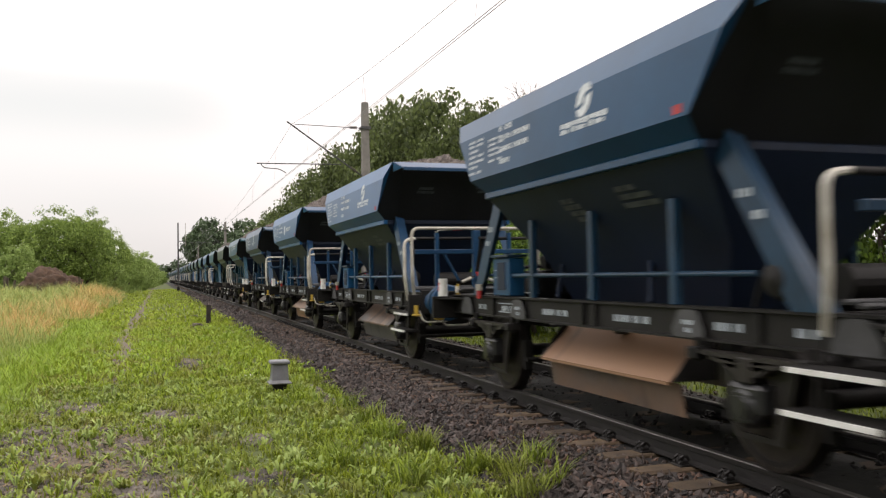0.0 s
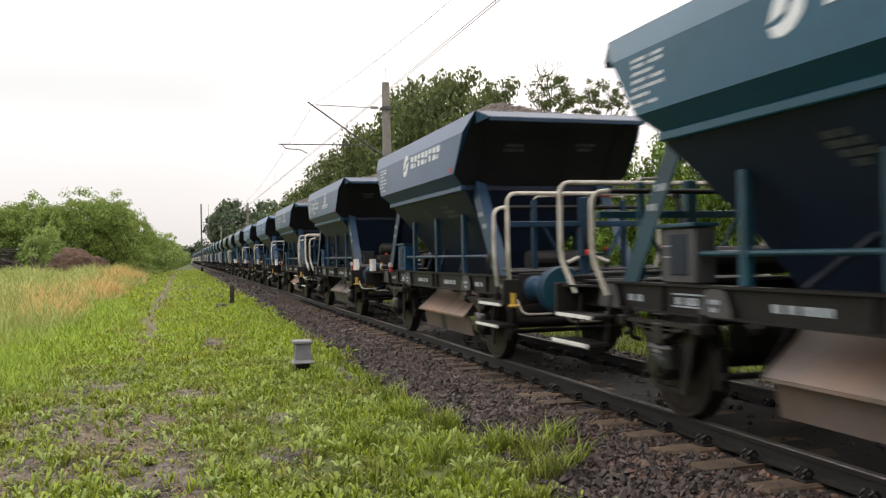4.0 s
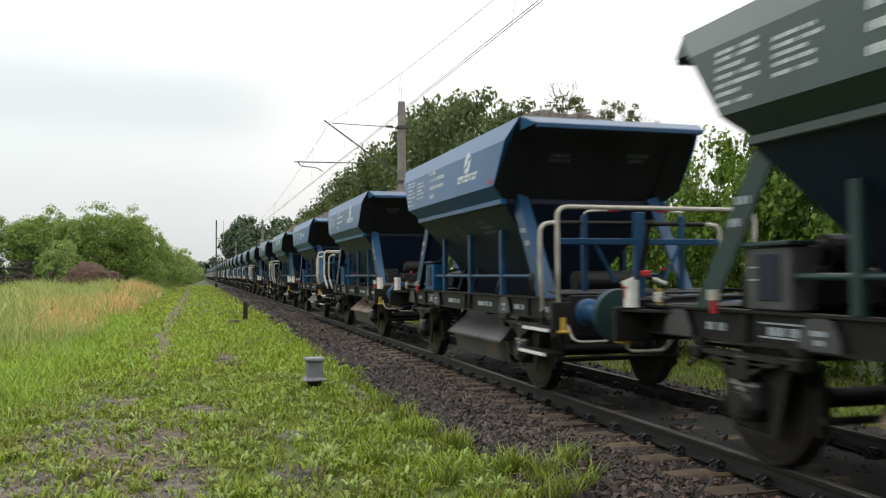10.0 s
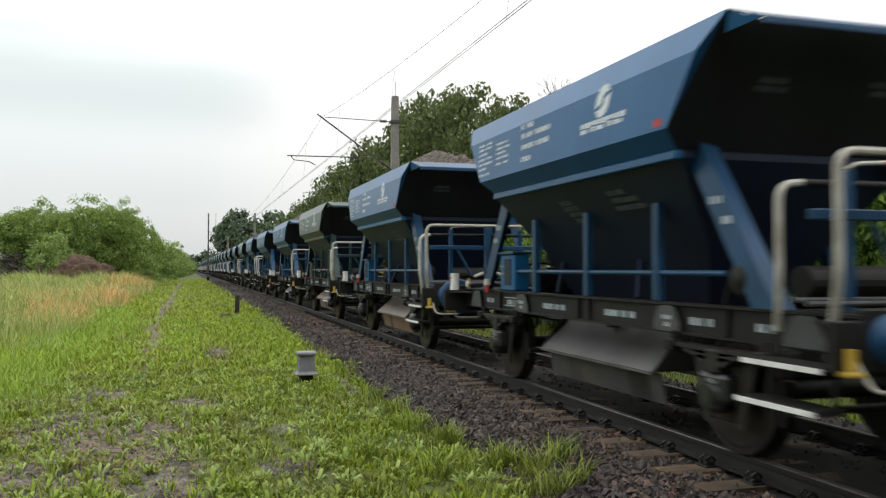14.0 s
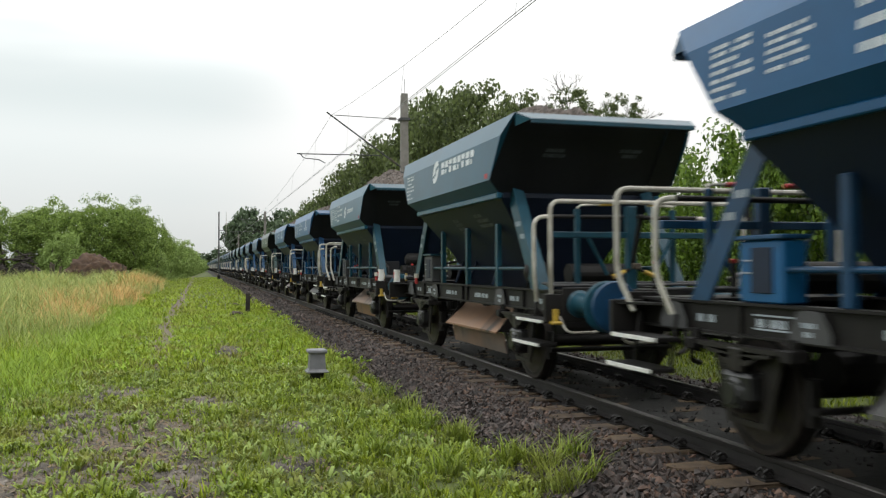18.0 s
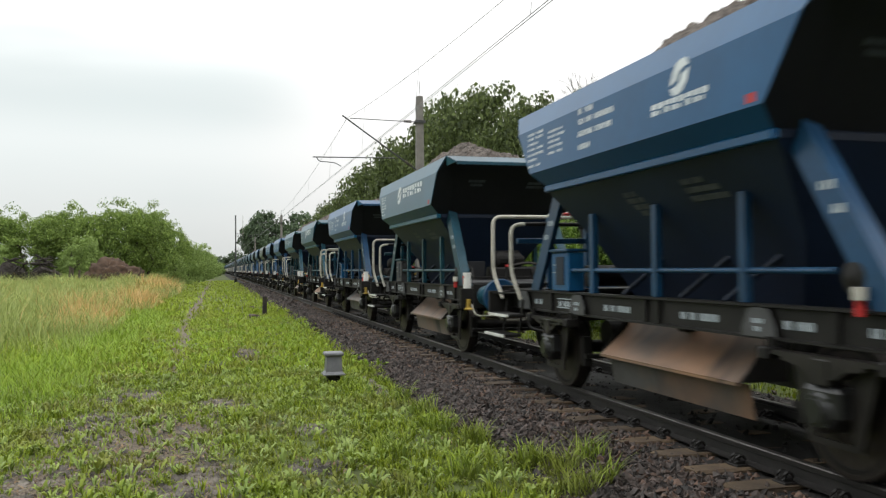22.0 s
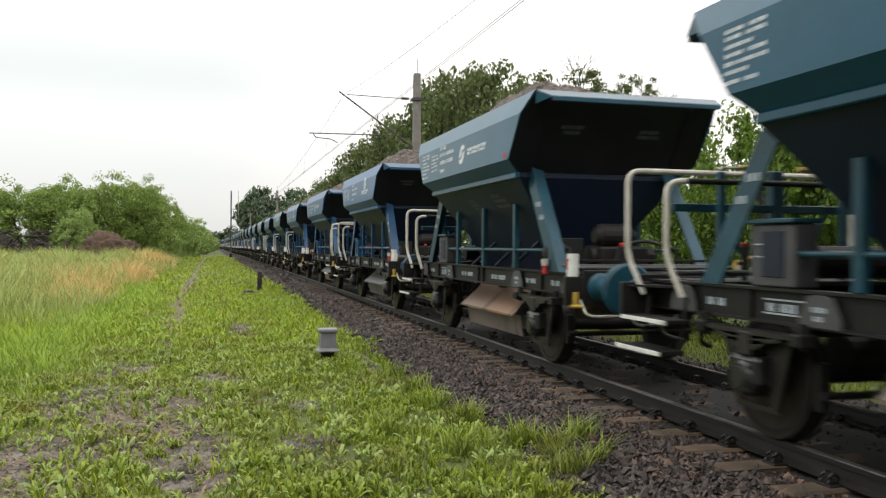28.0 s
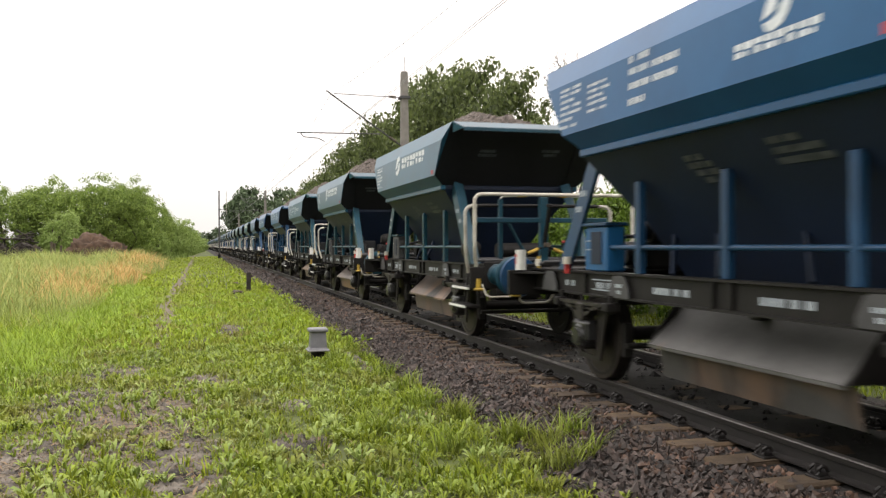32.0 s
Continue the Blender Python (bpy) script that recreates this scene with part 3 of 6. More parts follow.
# ---- grass ----
def blades(name, x, y, z, h, w, lean, material, label, category="grass", parent=None):
    """Bent blades, four corners and a tip each."""
    n = len(x)
    a = rng.uniform(0, 6.28, n)
    d = np.stack([np.cos(a), np.sin(a), np.zeros(n)], 1)
    s = np.stack([-np.sin(a), np.cos(a), np.zeros(n)], 1)
    base = np.stack([x, y, z - 0.01], 1)
    up = np.array([0, 0, 1.0])
    hh, ww, ll = h[:, None], w[:, None] / 2, (lean * h)[:, None]
    v = np.empty((n, 5, 3))
    v[:, 0], v[:, 1] = base - s * ww * 0.7, base + s * ww * 0.7
    mid = base + up * hh * 0.6 + d * ll * 0.35
    v[:, 2], v[:, 3] = mid + s * ww, mid - s * ww
    v[:, 4] = base + up * hh * 0.98 + d * ll
    idx = (np.arange(n) * 5)[:, None]
    f = np.concatenate([idx + [0, 1, 2], idx + [0, 2, 3], idx + [3, 2, 4]], 0)
    ob = part_of(name, mesh_np(name, v.reshape(-1, 3), 3, f), material, parent)
    return tagged(ob, label, category, kind="stuff")


GRASS = leafy("grass_blades", (0.33, 0.39, 0.03), (0.035, 0.07, 0.005), 0.25, worn=(0.13, 0.125, 0.032))
GRASS_FAR = leafy("meadow_edge_grass", (0.39, 0.5, 0.05), (0.13, 0.185, 0.016), 0.28, worn=(0.21, 0.2, 0.05))
WEED = leafy("weed_leaves", (0.31, 0.40, 0.05), (0.06, 0.095, 0.01), 0.25, 0.38, worn=(0.2, 0.2, 0.05))
WEED_FAR = leafy("far_weed_leaves", (0.33, 0.47, 0.055), (0.13, 0.2, 0.02), 0.28, 0.4)
WEED_PALE = leafy("pale_weed_leaves", (0.36, 0.43, 0.13), (0.13, 0.2, 0.04), 0.25, 0.38)
LITTER = leafy("dead_litter", (0.34, 0.23, 0.13), (0.05, 0.03, 0.018), 0.1)
TALL = leafy("tall_grass", (0.47, 0.5, 0.17), (0.14, 0.2, 0.045), 0.25)
STRAW = leafy("dry_straw", (0.68, 0.44, 0.18), (0.42, 0.27, 0.1), 0.25)


def sown(n, x0, x1, y0, y1, fade=1.0, thin=0.86):
    x = rng.uniform(x0, x1, n)
    y = y0 + (y1 - y0) * rng.rand(n) ** fade
    edge = growth_edge(y) + 0.25 * rng.rand(n) ** 3
    patchy = 0.5 + 0.5 * np.sin(x * 3.1 + 2 * np.sin(y * 1.7)) * np.sin(y * 2.3 + 1.5 * np.sin(x * 2.1))
    ok = (x < edge) & (rng.rand(n) > bare_amount(x, y) * thin) & (rng.rand(n) < 0.62 + 0.38 * patchy)
    return x[ok], y[ok], patchy[ok]


def rosettes(name, x, y, length, per, material, label, low=0.35, high=1.25):
    """Weeds: a handful of arching, folded oval leaves from each root."""
    n = len(x) * per
    x, y, ln = np.repeat(x, per), np.repeat(y, per), np.repeat(length, per) * rng.uniform(0.55, 1.15, n)
    a, rise = rng.uniform(0, 6.28, n), rng.uniform(low, high, n)
    out = np.stack([np.cos(a), np.sin(a), np.zeros(n)], 1)
    s = np.stack([-np.sin(a), np.cos(a), rng.uniform(-0.5, 0.5, n)], 1) * (ln * rng.uniform(0.07, 0.13, n))[:, None]
    up = np.array([0, 0, 1.0])
    base = np.stack([x, y, ground_z(x, y)], 1) + out * 0.006
    c, q = (np.cos(rise) * ln)[:, None], (np.sin(rise) * ln)[:, None]
    v = np.empty((n, 6, 3))
    v[:, 0] = base
    m1, m2 = base + out * c * 0.42 + up * q * 0.55, base + out * c * 0.8 + up * q * 0.85
    v[:, 1], v[:, 2], v[:, 3], v[:, 4] = m1 + s, m1 - s, m2 + s * 0.8, m2 - s * 0.8
    v[:, 5] = base + out * c * 1.1 + up * q * 0.78
    i = (np.arange(n) * 6)[:, None]
    f = np.concatenate([i + [0, 2, 1], i + [1, 2, 4], i + [1, 4, 3], i + [3, 4, 5]], 0)
    ob = part_of(name, mesh_np(name, v.reshape(-1, 3), 3, f), material)
    return tagged(ob, label, "weeds", kind="stuff")


def mixed(x, y, h, w):
    """Short lawn that turns lighter towards the meadow."""
    far = rng.rand(len(x)) < np.clip((y - 7) / 13, 0, 1)
    for sel, mat in ((~far, GRASS), (far, GRASS_FAR)):
        blades("grass", x[sel], y[sel], ground_z(x[sel], y[sel]), h[sel], w[sel], rng.uniform(0.2, 1.2, sel.sum()), mat, "short bright green grass")


def build_grass():
    for n, y0, y1, per, tall, wide, spread in ((3600, 5.0, 14.5, 20, 0.15, 0.012, 0.05), (3000, 14.5, 34, 14, 0.2, 0.026, 0.09)):
        x, y, p = sown(n, -6.5 if y0 < 14 else -9, 2.9, y0, y1, 1.0 if y0 < 14 else 1.3, 0.92)
        big = rng.uniform(0.35, 1.0, len(x)) ** 1.6
        a, q = rng.uniform(0, 6.28, (len(x), per)), np.abs(rng.normal(0, 1, (len(x), per)))
        bx, by = x[:, None] + np.cos(a) * q * spread * (0.5 + big[:, None]), y[:, None] + np.sin(a) * q * spread * (0.5 + big[:, None])
        h = tall * big[:, None] * np.clip(1.15 - 0.35 * q, 0.25, 1.2) * rng.uniform(0.6, 1.1, q.shape)
        bx, by, h = bx.ravel(), by.ravel(), h.ravel()
        mixed(bx, by, h, wide * rng.uniform(0.5, 1.2, len(h)))
    x, y, p = sown(60000, -6.5, 3.0, 5.0, 14.5)
    h = rng.uniform(0.03, 0.11, len(x)) * (0.4 + 1.05 * p ** 1.5) * np.where(x > 1.6, 1.25, 1.0)
    mixed(x, y, h, rng.uniform(0.006, 0.015, len(x)))
    # broad-leaved weeds make up most of the lawn
    x, y, p = sown(10500, -6.5, 2.9, 4.8, 14.5, 1.0, 0.62)
    rosettes("weeds", x, y, rng.uniform(0.05, 0.13, len(x)) * (0.65 + 0.6 * p), 7, WEED, "low broad-leaved weeds among the grass")
    x, y, p = sown(1900, -6.5, 2.7, 4.8, 14.5, 1.0, 0.4)
    rosettes("weeds", x, y, rng.uniform(0.07, 0.15, len(x)), 7, WEED_PALE, "pale long-leaved weeds", 0.6, 1.35)
    x, y, p = sown(3200, -8, 2.9, 14.5, 30, 1.2, 0.95)
    rosettes("weeds", x, y, rng.uniform(0.09, 0.19, len(x)) * (0.6 + 0.6 * p), 5, WEED_FAR, "low broad-leaved weeds along the path")
    n = 30000
    x, y = rng.uniform(-5.2, -1.35, n), 10 + 26 * rng.rand(n) ** 1.2
    near = np.clip((-1.3 - x) / 1.3, 0, 1) * np.clip((y - 9.5) / 3, 0, 1)
    ok = rng.rand(n) < near
    blades("long_grass", x[ok], y[ok], ground_z(x[ok], y[ok]), rng.uniform(0.10, 0.30, ok.sum()) * (0.5 + 0.6 * near[ok]), rng.uniform(0.008, 0.018, ok.sum()) * np.clip(y[ok] / 18, 0.8, 1.6), rng.uniform(0.3, 1.3, ok.sum()), WEED_FAR, "lush soft grass beside the footpath")
    x, y, p = sown(62000, -12, 3.0, 14.5, 34, 1.3)
    h = rng.uniform(0.05, 0.12, len(x)) * (0.6 + 0.7 * p)
    mixed(x, y, h, rng.uniform(0.014, 0.028, len(x)))
    x, y, p = sown(34000, -16, 3.0, 34, 140, 1.6)
    h = rng.uniform(0.08, 0.2, len(x))
    blades("grass", x, y, ground_z(x, y), h, rng.uniform(0.04, 0.08, len(x)), rng.uniform(0.2, 1.1, len(x)), GRASS_FAR, "green grass farther along the line")
    # a few strong tufts by the ballast
    tx, ty = [], []
    for cx, cy, n, r in ((2.42, 7.9, 190, 0.10), (2.6, 6.9, 150, 0.12), (2.62, 5.95, 150, 0.16), (3.08, 6.75, 90, 0.12), (2.74, 6.55, 130, 0.14), (2.25, 8.7, 120, 0.14), (2.35, 9.8, 80, 0.16), (1.95, 6.7, 120, 0.14), (2.9, 6.1, 60, 0.1), (1.5, 7.6, 110, 0.13), (2.3, 10.9, 80, 0.15)):
        a, q = rng.uniform(0, 6.28, n), r * np.sqrt(rng.rand(n))
        tx.append(cx + q * np.cos(a))
        ty.append(cy + q * np.sin(a))
    x, y = np.concatenate(tx), np.concatenate(ty)
    blades("grass_tufts", x, y, ballast_height(x).clip(0), rng.uniform(0.08, 0.27, len(x)), rng.uniform(0.007, 0.014, len(x)), rng.uniform(0.4, 1.3, len(x)), WEED, "strong tufts of grass at the edge of the ballast")
    # taller growth between the lawn and the meadow
    n = 26000
    x, y = rng.uniform(-7, -1.3, n), 13.5 + 45 * rng.rand(n) ** 1.5
    near = np.clip((-1.5 - x + 0.5 * np.sin(y * 0.8)) / 2.4, 0, 1)
    ok = rng.rand(n) < near
    x, y, near = x[ok], y[ok], near[ok]
    blades("long_grass", x, y, ground_z(x, y), rng.uniform(0.12, 0.3, len(x)) * (0.4 + near), rng.uniform(0.015, 0.03, len(x)) * np.clip(y / 22, 0.8, 2), rng.uniform(0.4, 1.3, len(x)), GRASS_FAR, "longer grass beside the footpath")
    # tall meadow on the far left, with dry patches
    n = 185000
    x, y = rng.uniform(-26, -2.6, n), 13 + 66 * rng.rand(n) ** 1.2
    edge = -2.6 - 1.2 * np.clip((22 - y) / 9, 0, 1.2) + 0.35 * np.sin(y * 0.35) + 0.3 * np.sin(y * 1.1)
    ok = (x < edge + rng.uniform(-0.9, 0.6, n)) & (x > -0.62 * y - 3)
    x, y, edge = x[ok], y[ok], edge[ok]
    dry = np.zeros(len(x))
    for cx, cy, rx, ry in ((-3.6, 28.5, 1.0, 4.0), (-3.4, 44, 1.1, 8), (-4.0, 66, 1.1, 10), (-6.0, 40, 0.9, 5)):
        dry = np.maximum(dry, np.clip(1.5 - np.sqrt(((x - cx) / rx) ** 2 + ((y - cy) / ry) ** 2), 0, 1))
    is_dry = rng.rand(len(x)) < dry * 0.9 + 0.025
    clump = 0.75 + 0.35 * np.sin(x * 1.3 + 2 * np.sin(y * 0.5)) * np.sin(y * 0.9)
    h = rng.uniform(0.3, 0.9, len(x)) * clump * np.clip(1.4 - (y - 20) * 0.012, 1.0, 1.4) * (1 + 0.55 * np.clip((y - 45) / 20, 0, 1)) * np.clip((edge - x) / 2.0 + 0.5, 0.4, 1.2)
    w = rng.uniform(0.005, 0.015, len(x)) * np.clip(y / 20, 0.7, 3.6)
    for sel, mat, name, label in ((~is_dry, TALL, "tall_grass", "tall unmown meadow grass"), (is_dry, STRAW, "dry_grass", "patches of dry straw-coloured grass")):
        blades(name, x[sel], y[sel], ground_z(x[sel], y[sel]), h[sel], w[sel], rng.uniform(0.2, 1.3, sel.sum()), mat, label)
    # grass beyond the track
    n = 26000
    x, y = rng.uniform(7.0, 10.5, n), rng.uniform(2, 40, n)
    blades("grass", x, y, np.zeros(n), rng.uniform(0.03, 0.12, n), rng.uniform(0.012, 0.025, n), rng.uniform(0.2, 1, n), GRASS, "rough grass beyond the track")
    # dead leaves and stalks lying about
    n = 24000
    x, y = rng.uniform(-6, 2.6, n), rng.uniform(5, 20, n)
    ok = rng.rand(n) < 0.2 + 0.8 * bare_amount(x, y)
    x, y = x[ok], y[ok]
    blades("dead_litter", x, y, ground_z(x, y) + 0.008, rng.uniform(0.015, 0.04, len(x)), rng.uniform(0.006, 0.022, len(x)), rng.uniform(1.2, 3.2, len(x)), LITTER, "brown dead leaves and stalks on the soil", "litter")
    # pebbles in the bare patches
    n = 11000
    k = rng.randint(0, len(BARE), n)
    b = np.array(BARE)[k]
    a, q = rng.uniform(0, 6.28, n), np.sqrt(rng.rand(n)) * 1.1
    x, y = b[:, 0] + b[:, 2] * q * np.cos(a), b[:, 1] + b[:, 3] * q * np.sin(a)
    v = np.array([(1, 0, 0), (0, 1, 0), (-1, 0, 0), (0, -1, 0), (0, 0, 0.7), (0, 0, -0.7)], float)[None] * rng.uniform(0.5, 1.2, (n, 6, 3)) * (0.011 + 0.034 * rng.rand(n) ** 2.5)[:, None, None]
    v += np.stack([x, y, ground_z(x, y) + 0.004], 1)[:, None]
    tri = np.array([(0, 1, 4), (1, 2, 4), (2, 3, 4), (3, 0, 4), (1, 0, 5), (2, 1, 5), (3, 2, 5), (0, 3, 5)])
    f = tri[None] + (np.arange(n) * 6)[:, None, None]
    peb = material("pebbles", (0.2, 0.175, 0.15), (0.03, 0.026, 0.022), 3, 0.9, 0, 0.2, 10, 0.3)
    me = mesh_np("pebbles", v.reshape(-1, 3), 3, f.reshape(-1, 3))
    me.shade_flat()
    ob = part_of("pebbles", me, peb)
    tagged(ob, "small grey pebbles on bare soil", "gravel", kind="stuff")


build_grass()

# ---- trees and bushes ----
LEAF_NEAR = leafy("hedge_leaves", (0.23, 0.35, 0.045), (0.02, 0.05, 0.012), 0.3, 0.4)
LEAF_MID = leafy("tree_leaves", (0.175, 0.22, 0.07), (0.032, 0.046, 0.02), 0.28)
LEAF_FAR = leafy("far_leaves", (0.105, 0.15, 0.075), (0.05, 0.075, 0.045), 0.2)
LEAF_LEFT = leafy("left_leaves", (0.32, 0.43, 0.10), (0.085, 0.135, 0.036), 0.32)
LEAF_LIGHT = leafy("light_leaves", (0.36, 0.47, 0.14), (0.15, 0.22, 0.066), 0.3)


def crown_mesh(name, seed, rx, ry, rz, clumps, per, leaf, clump=0.3, hollow=0.55, droop=0.0):
    """Leaves in clumps through an uneven crown, centred on its middle."""
    r = np.random.RandomState(seed)
    d = r.normal(size=(clumps, 3))
    d /= np.linalg.norm(d, axis=1)[:, None]
    q = hollow + (1 - hollow) * r.rand(clumps)
    q *= 0.84 + 0.2 * np.sin(d[:, 0] * 4 + seed) * np.cos(d[:, 1] * 5 + d[:, 2] * 3)
    c = d * q[:, None] * np.array([rx, ry, rz])
    size = clump * (0.6 + 0.8 * r.rand(clumps)) * (rx + ry + rz) / 3
    o = r.normal(size=(clumps, per, 3))
    o /= np.linalg.norm(o, axis=2)[..., None]
    p = c[:, None] + o * (size[:, None] * r.rand(clumps, per) ** 0.45)[..., None] * np.array([1, 1, 0.75])
    p[..., 2] -= droop * np.abs(o[..., 0]) * size[:, None]
    p, o = p.reshape(-1, 3), o.reshape(-1, 3)
    n = len(p)
    nor = o + r.normal(size=(n, 3)) * 0.6 + np.array([0, 0, 0.35])
    nor /= np.linalg.norm(nor, axis=1)[:, None]
    t = np.cross(nor, r.normal(size=(n, 3)))
    t /= np.linalg.norm(t, axis=1)[:, None]
    b = np.cross(nor, t)
    s = (leaf * (0.55 + 0.9 * r.rand(n)))[:, None]
    v = np.stack([p - t * s * 0.5, p + b * s * 0.36 + nor * s * 0.1, p + t * s * 0.6 - nor * s * 0.12, p - b * s * 0.36 + nor * s * 0.1], 1)
    f = np.arange(n * 4).reshape(n, 4)
    return mesh_np(name, v.reshape(-1, 3), 4, f)


def limbs(bm, base, height, r0, reach, seed, n=7):
    """A tapered trunk with limbs."""
    rr = random.Random(seed)
    pts = [Vector(base) + Vector((rr.uniform(-0.12, 0.12) * k, rr.uniform(-0.12, 0.12) * k, height * k / 4)) for k in range(5)]
    for k in range(4):
        cyl(bm, pts[k], pts[k + 1], r0 * (1 - 0.2 * k), r0 * (0.8 - 0.2 * k), 9)
    for k in range(n):
        t = rr.uniform(0.35, 0.95)
        p = pts[0].lerp(pts[4], t)
        a = rr.uniform(0, math.tau)
        q = p + Vector((math.cos(a) * reach * rr.uniform(0.5, 0.9), math.sin(a) * reach * rr.uniform(0.5, 0.9), height * rr.uniform(0.08, 0.3)))
        cyl(bm, p, q, r0 * 0.4, r0 * 0.1, 7)
    return bm


CROWNS = {}


def tree(at, height, rx, ry, rz, kind, label, name="tree", category="tree", group="", turn=0.0, base=None):
    """kind: which crown to use, as (seed, leaf material, clumps, leaves in each, leaf size in units of the crown)."""
    root = thing(name, label, category, group, at)
    seed, mat, clumps, per, leaf, clump, hollow = kind
    if kind not in CROWNS:
        me = crown_mesh("crown", seed, 1, 1, 1, clumps, per, leaf, clump, hollow)
        me.materials.append(mat)
        bm = limbs(bmesh.new(), (0, 0, -0.0), 1.0, 0.045, 0.5, seed)
        tr = bpy.data.meshes.new("trunk")
        bm.to_mesh(tr)
        bm.free()
        tr.materials.append(BARK)
        CROWNS[kind] = me, tr
    me, tr = CROWNS[kind]
    c = new("crown", me)
    c.parent = root
    c.matrix_basis = Matrix.LocRotScale((0, 0, height - rz if base is None else base + rz), Euler((0, 0, turn)), (rx, ry, rz))
    t = new("trunk", tr)
    t.parent = root
    t.matrix_basis = Matrix.LocRotScale((0, 0, -0.05), Euler((0, 0, turn)), (rx, rx, height * 0.62))
    return root


NEAR_BUSH = [(11, LEAF_NEAR, 200, 92, 0.045, 0.17, 0.55), (12, LEAF_NEAR, 200, 92, 0.045, 0.17, 0.55)]
SPARSE = (61, LEAF_MID, 46, 60, 0.055, 0.16, 0.3)
MID_TREE = [(21, LEAF_MID, 75, 105, 0.053, 0.23, 0.6), (22, LEAF_MID, 75, 105, 0.053, 0.23, 0.6), (23, LEAF_MID, 75, 105, 0.053, 0.24, 0.6)]
TOP_TREE = (25, LEAF_NEAR, 170, 110, 0.044, 0.17, 0.4)
LOW_BUSH = (24, LEAF_MID, 70, 40, 0.09, 0.24, 0.5)
FAR_TREE = [(31, LEAF_FAR, 80, 30, 0.12, 0.26, 0.5), (32, LEAF_FAR, 80, 30, 0.12, 0.26, 0.5)]
LEFT_TREE = [(41, LEAF_LEFT, 190, 84, 0.042, 0.17, 0.7), (42, LEAF_LEFT, 190, 84, 0.042, 0.17, 0.7)]
LIGHT_BUSH = [(51, LEAF_LIGHT, 130, 70, 0.06, 0.19, 0.6)]


def build_trees():
    r = random.Random(5)
    # leafy hedge close behind the train
    for x, y, h, w in ((9.9, 4.5, 4.0, 1.9), (10.0, 7.2, 4.3, 2.0), (9.8, 9.6, 4.7, 1.8), (9.9, 11.8, 4.9, 1.8), (10.1, 14.0, 4.7, 1.9), (9.9, 16.2, 4.5, 1.9), (10.0, 18.8, 3.5, 1.9), (9.9, 21.6, 3.6, 1.9), (10.1, 24.4, 3.8, 1.9), (10.0, 27.4, 4.2, 2.0)):
        tree((x, y, 0), h, w * 0.9, w, h * 0.52, NEAR_BUSH[r.randrange(2)], "dense hedge bush with large bright green leaves", "hedge_bush", "bush", "hedge behind the track", r.uniform(0, 6))
    tree((12.3, 10.6, 0), 8.4, 1.8, 1.8, 2.9, TOP_TREE, "tall leafy tree behind the hedge", turn=1.0)
    tree((12.2, 13.6, 0), 5.9, 1.7, 1.6, 2.0, TOP_TREE, "soft green tree behind the hedge", turn=2.0)
    tree((13.2, 28.2, 0), 8.9, 1.6, 1.7, 1.6, SPARSE, "thin treetop with sparse leaves", turn=0.4)
    tree((13.6, 25.6, 0), 7.9, 1.1, 1.1, 1.1, SPARSE, "thin treetop with sparse leaves", turn=2.4)
    for y in (3, 9, 15, 20, 25, 30):
        tree((12.3, y, 0), 3.7, 1.9, 3.2, 2.0, LOW_BUSH, "dark undergrowth behind the hedge", "undergrowth_bush", "bush", "hedge behind the track", y)
    # unseen hedge and trees added behind the camera, to cut low sky light on the wagons
    for y in (1.5, -2, -6, -11, -17):
        tree((10.0, y, 0), 4.2, 2.0, 2.3, 2.2, LOW_BUSH, "dense hedge bush with large bright green leaves", "hedge_bush", "bush", "hedge behind the track", y)
    for x, y in ((-15, -4), (-13, -10), (-8, -15), (-3, -18), (2, -21), (12, -24), (16, -14), (-18, 3)):
        tree((x, y, 0), 9.5, 3.8, 3.8, 4.4, LOW_BUSH, "unseen tree added behind the camera to block low sky light", "tree", "tree", "trees at the near end of the meadow", x)
    # the row of tall trees beyond the mast
    for x, y, h, w in ((13.5, 36, 10.4, 2.6), (13.2, 41, 12.0, 3.2), (13.0, 46, 12.8, 3.2), (13.8, 52, 12.8, 3.3), (12.8, 58, 11.6, 3.3), (13.4, 65, 12.2, 3.6), (13.0, 73, 11.8, 3.6), (13.6, 82, 11.3, 3.8), (13.0, 92, 10.0, 3.8), (13.4, 103, 9.2, 3.8), (14.0, 116, 9.0, 4.0)):
        tree((x, y, 0), h, w, w * 1.05, h * 0.43, MID_TREE[r.randrange(3)], "tall dark green tree in a dense row behind the track", "tree", "tree", "tree row behind the track", r.uniform(0, 6))
        tree((x - 0.8, y + 2.0, 0), h * 0.62, w * 0.9, w, h * 0.3, LOW_BUSH, "dark green undergrowth below the tree row", "undergrowth_bush", "bush", "tree row behind the track", r.uniform(0, 6))
    for x, y, h, w in ((9.5, 215, 16, 5), (13, 225, 18, 6), (20, 222, 17.5, 6.5), (27, 220, 18, 6.5), (20, 190, 14, 6), (34, 240, 18, 8), (14, 160, 10, 5)):
        tree((x, y, 0), h, w, w, h * 0.46, FAR_TREE[r.randrange(2)], "hazy dark tree in the distance", "tree", "tree", "distant trees", r.uniform(0, 6))
    # the wood on the left
    for x, y, h, w in ((-26, 82, 8.0, 4.2), (-20.5, 85, 7.7, 4.0), (-17, 85, 7.6, 3.8), (-13.8, 87, 7.9, 3.6), (-10.9, 85, 8.1, 3.6), (-8.4, 84.5, 8.4, 3.5), (-6.2, 86, 8.3, 2.9), (-14, 90, 8.4, 4), (-7.6, 92, 8.6, 4), (-6.0, 100, 8.3, 3.0), (-21, 88, 8.3, 4), (-4.7, 103, 7.3, 2.4)):
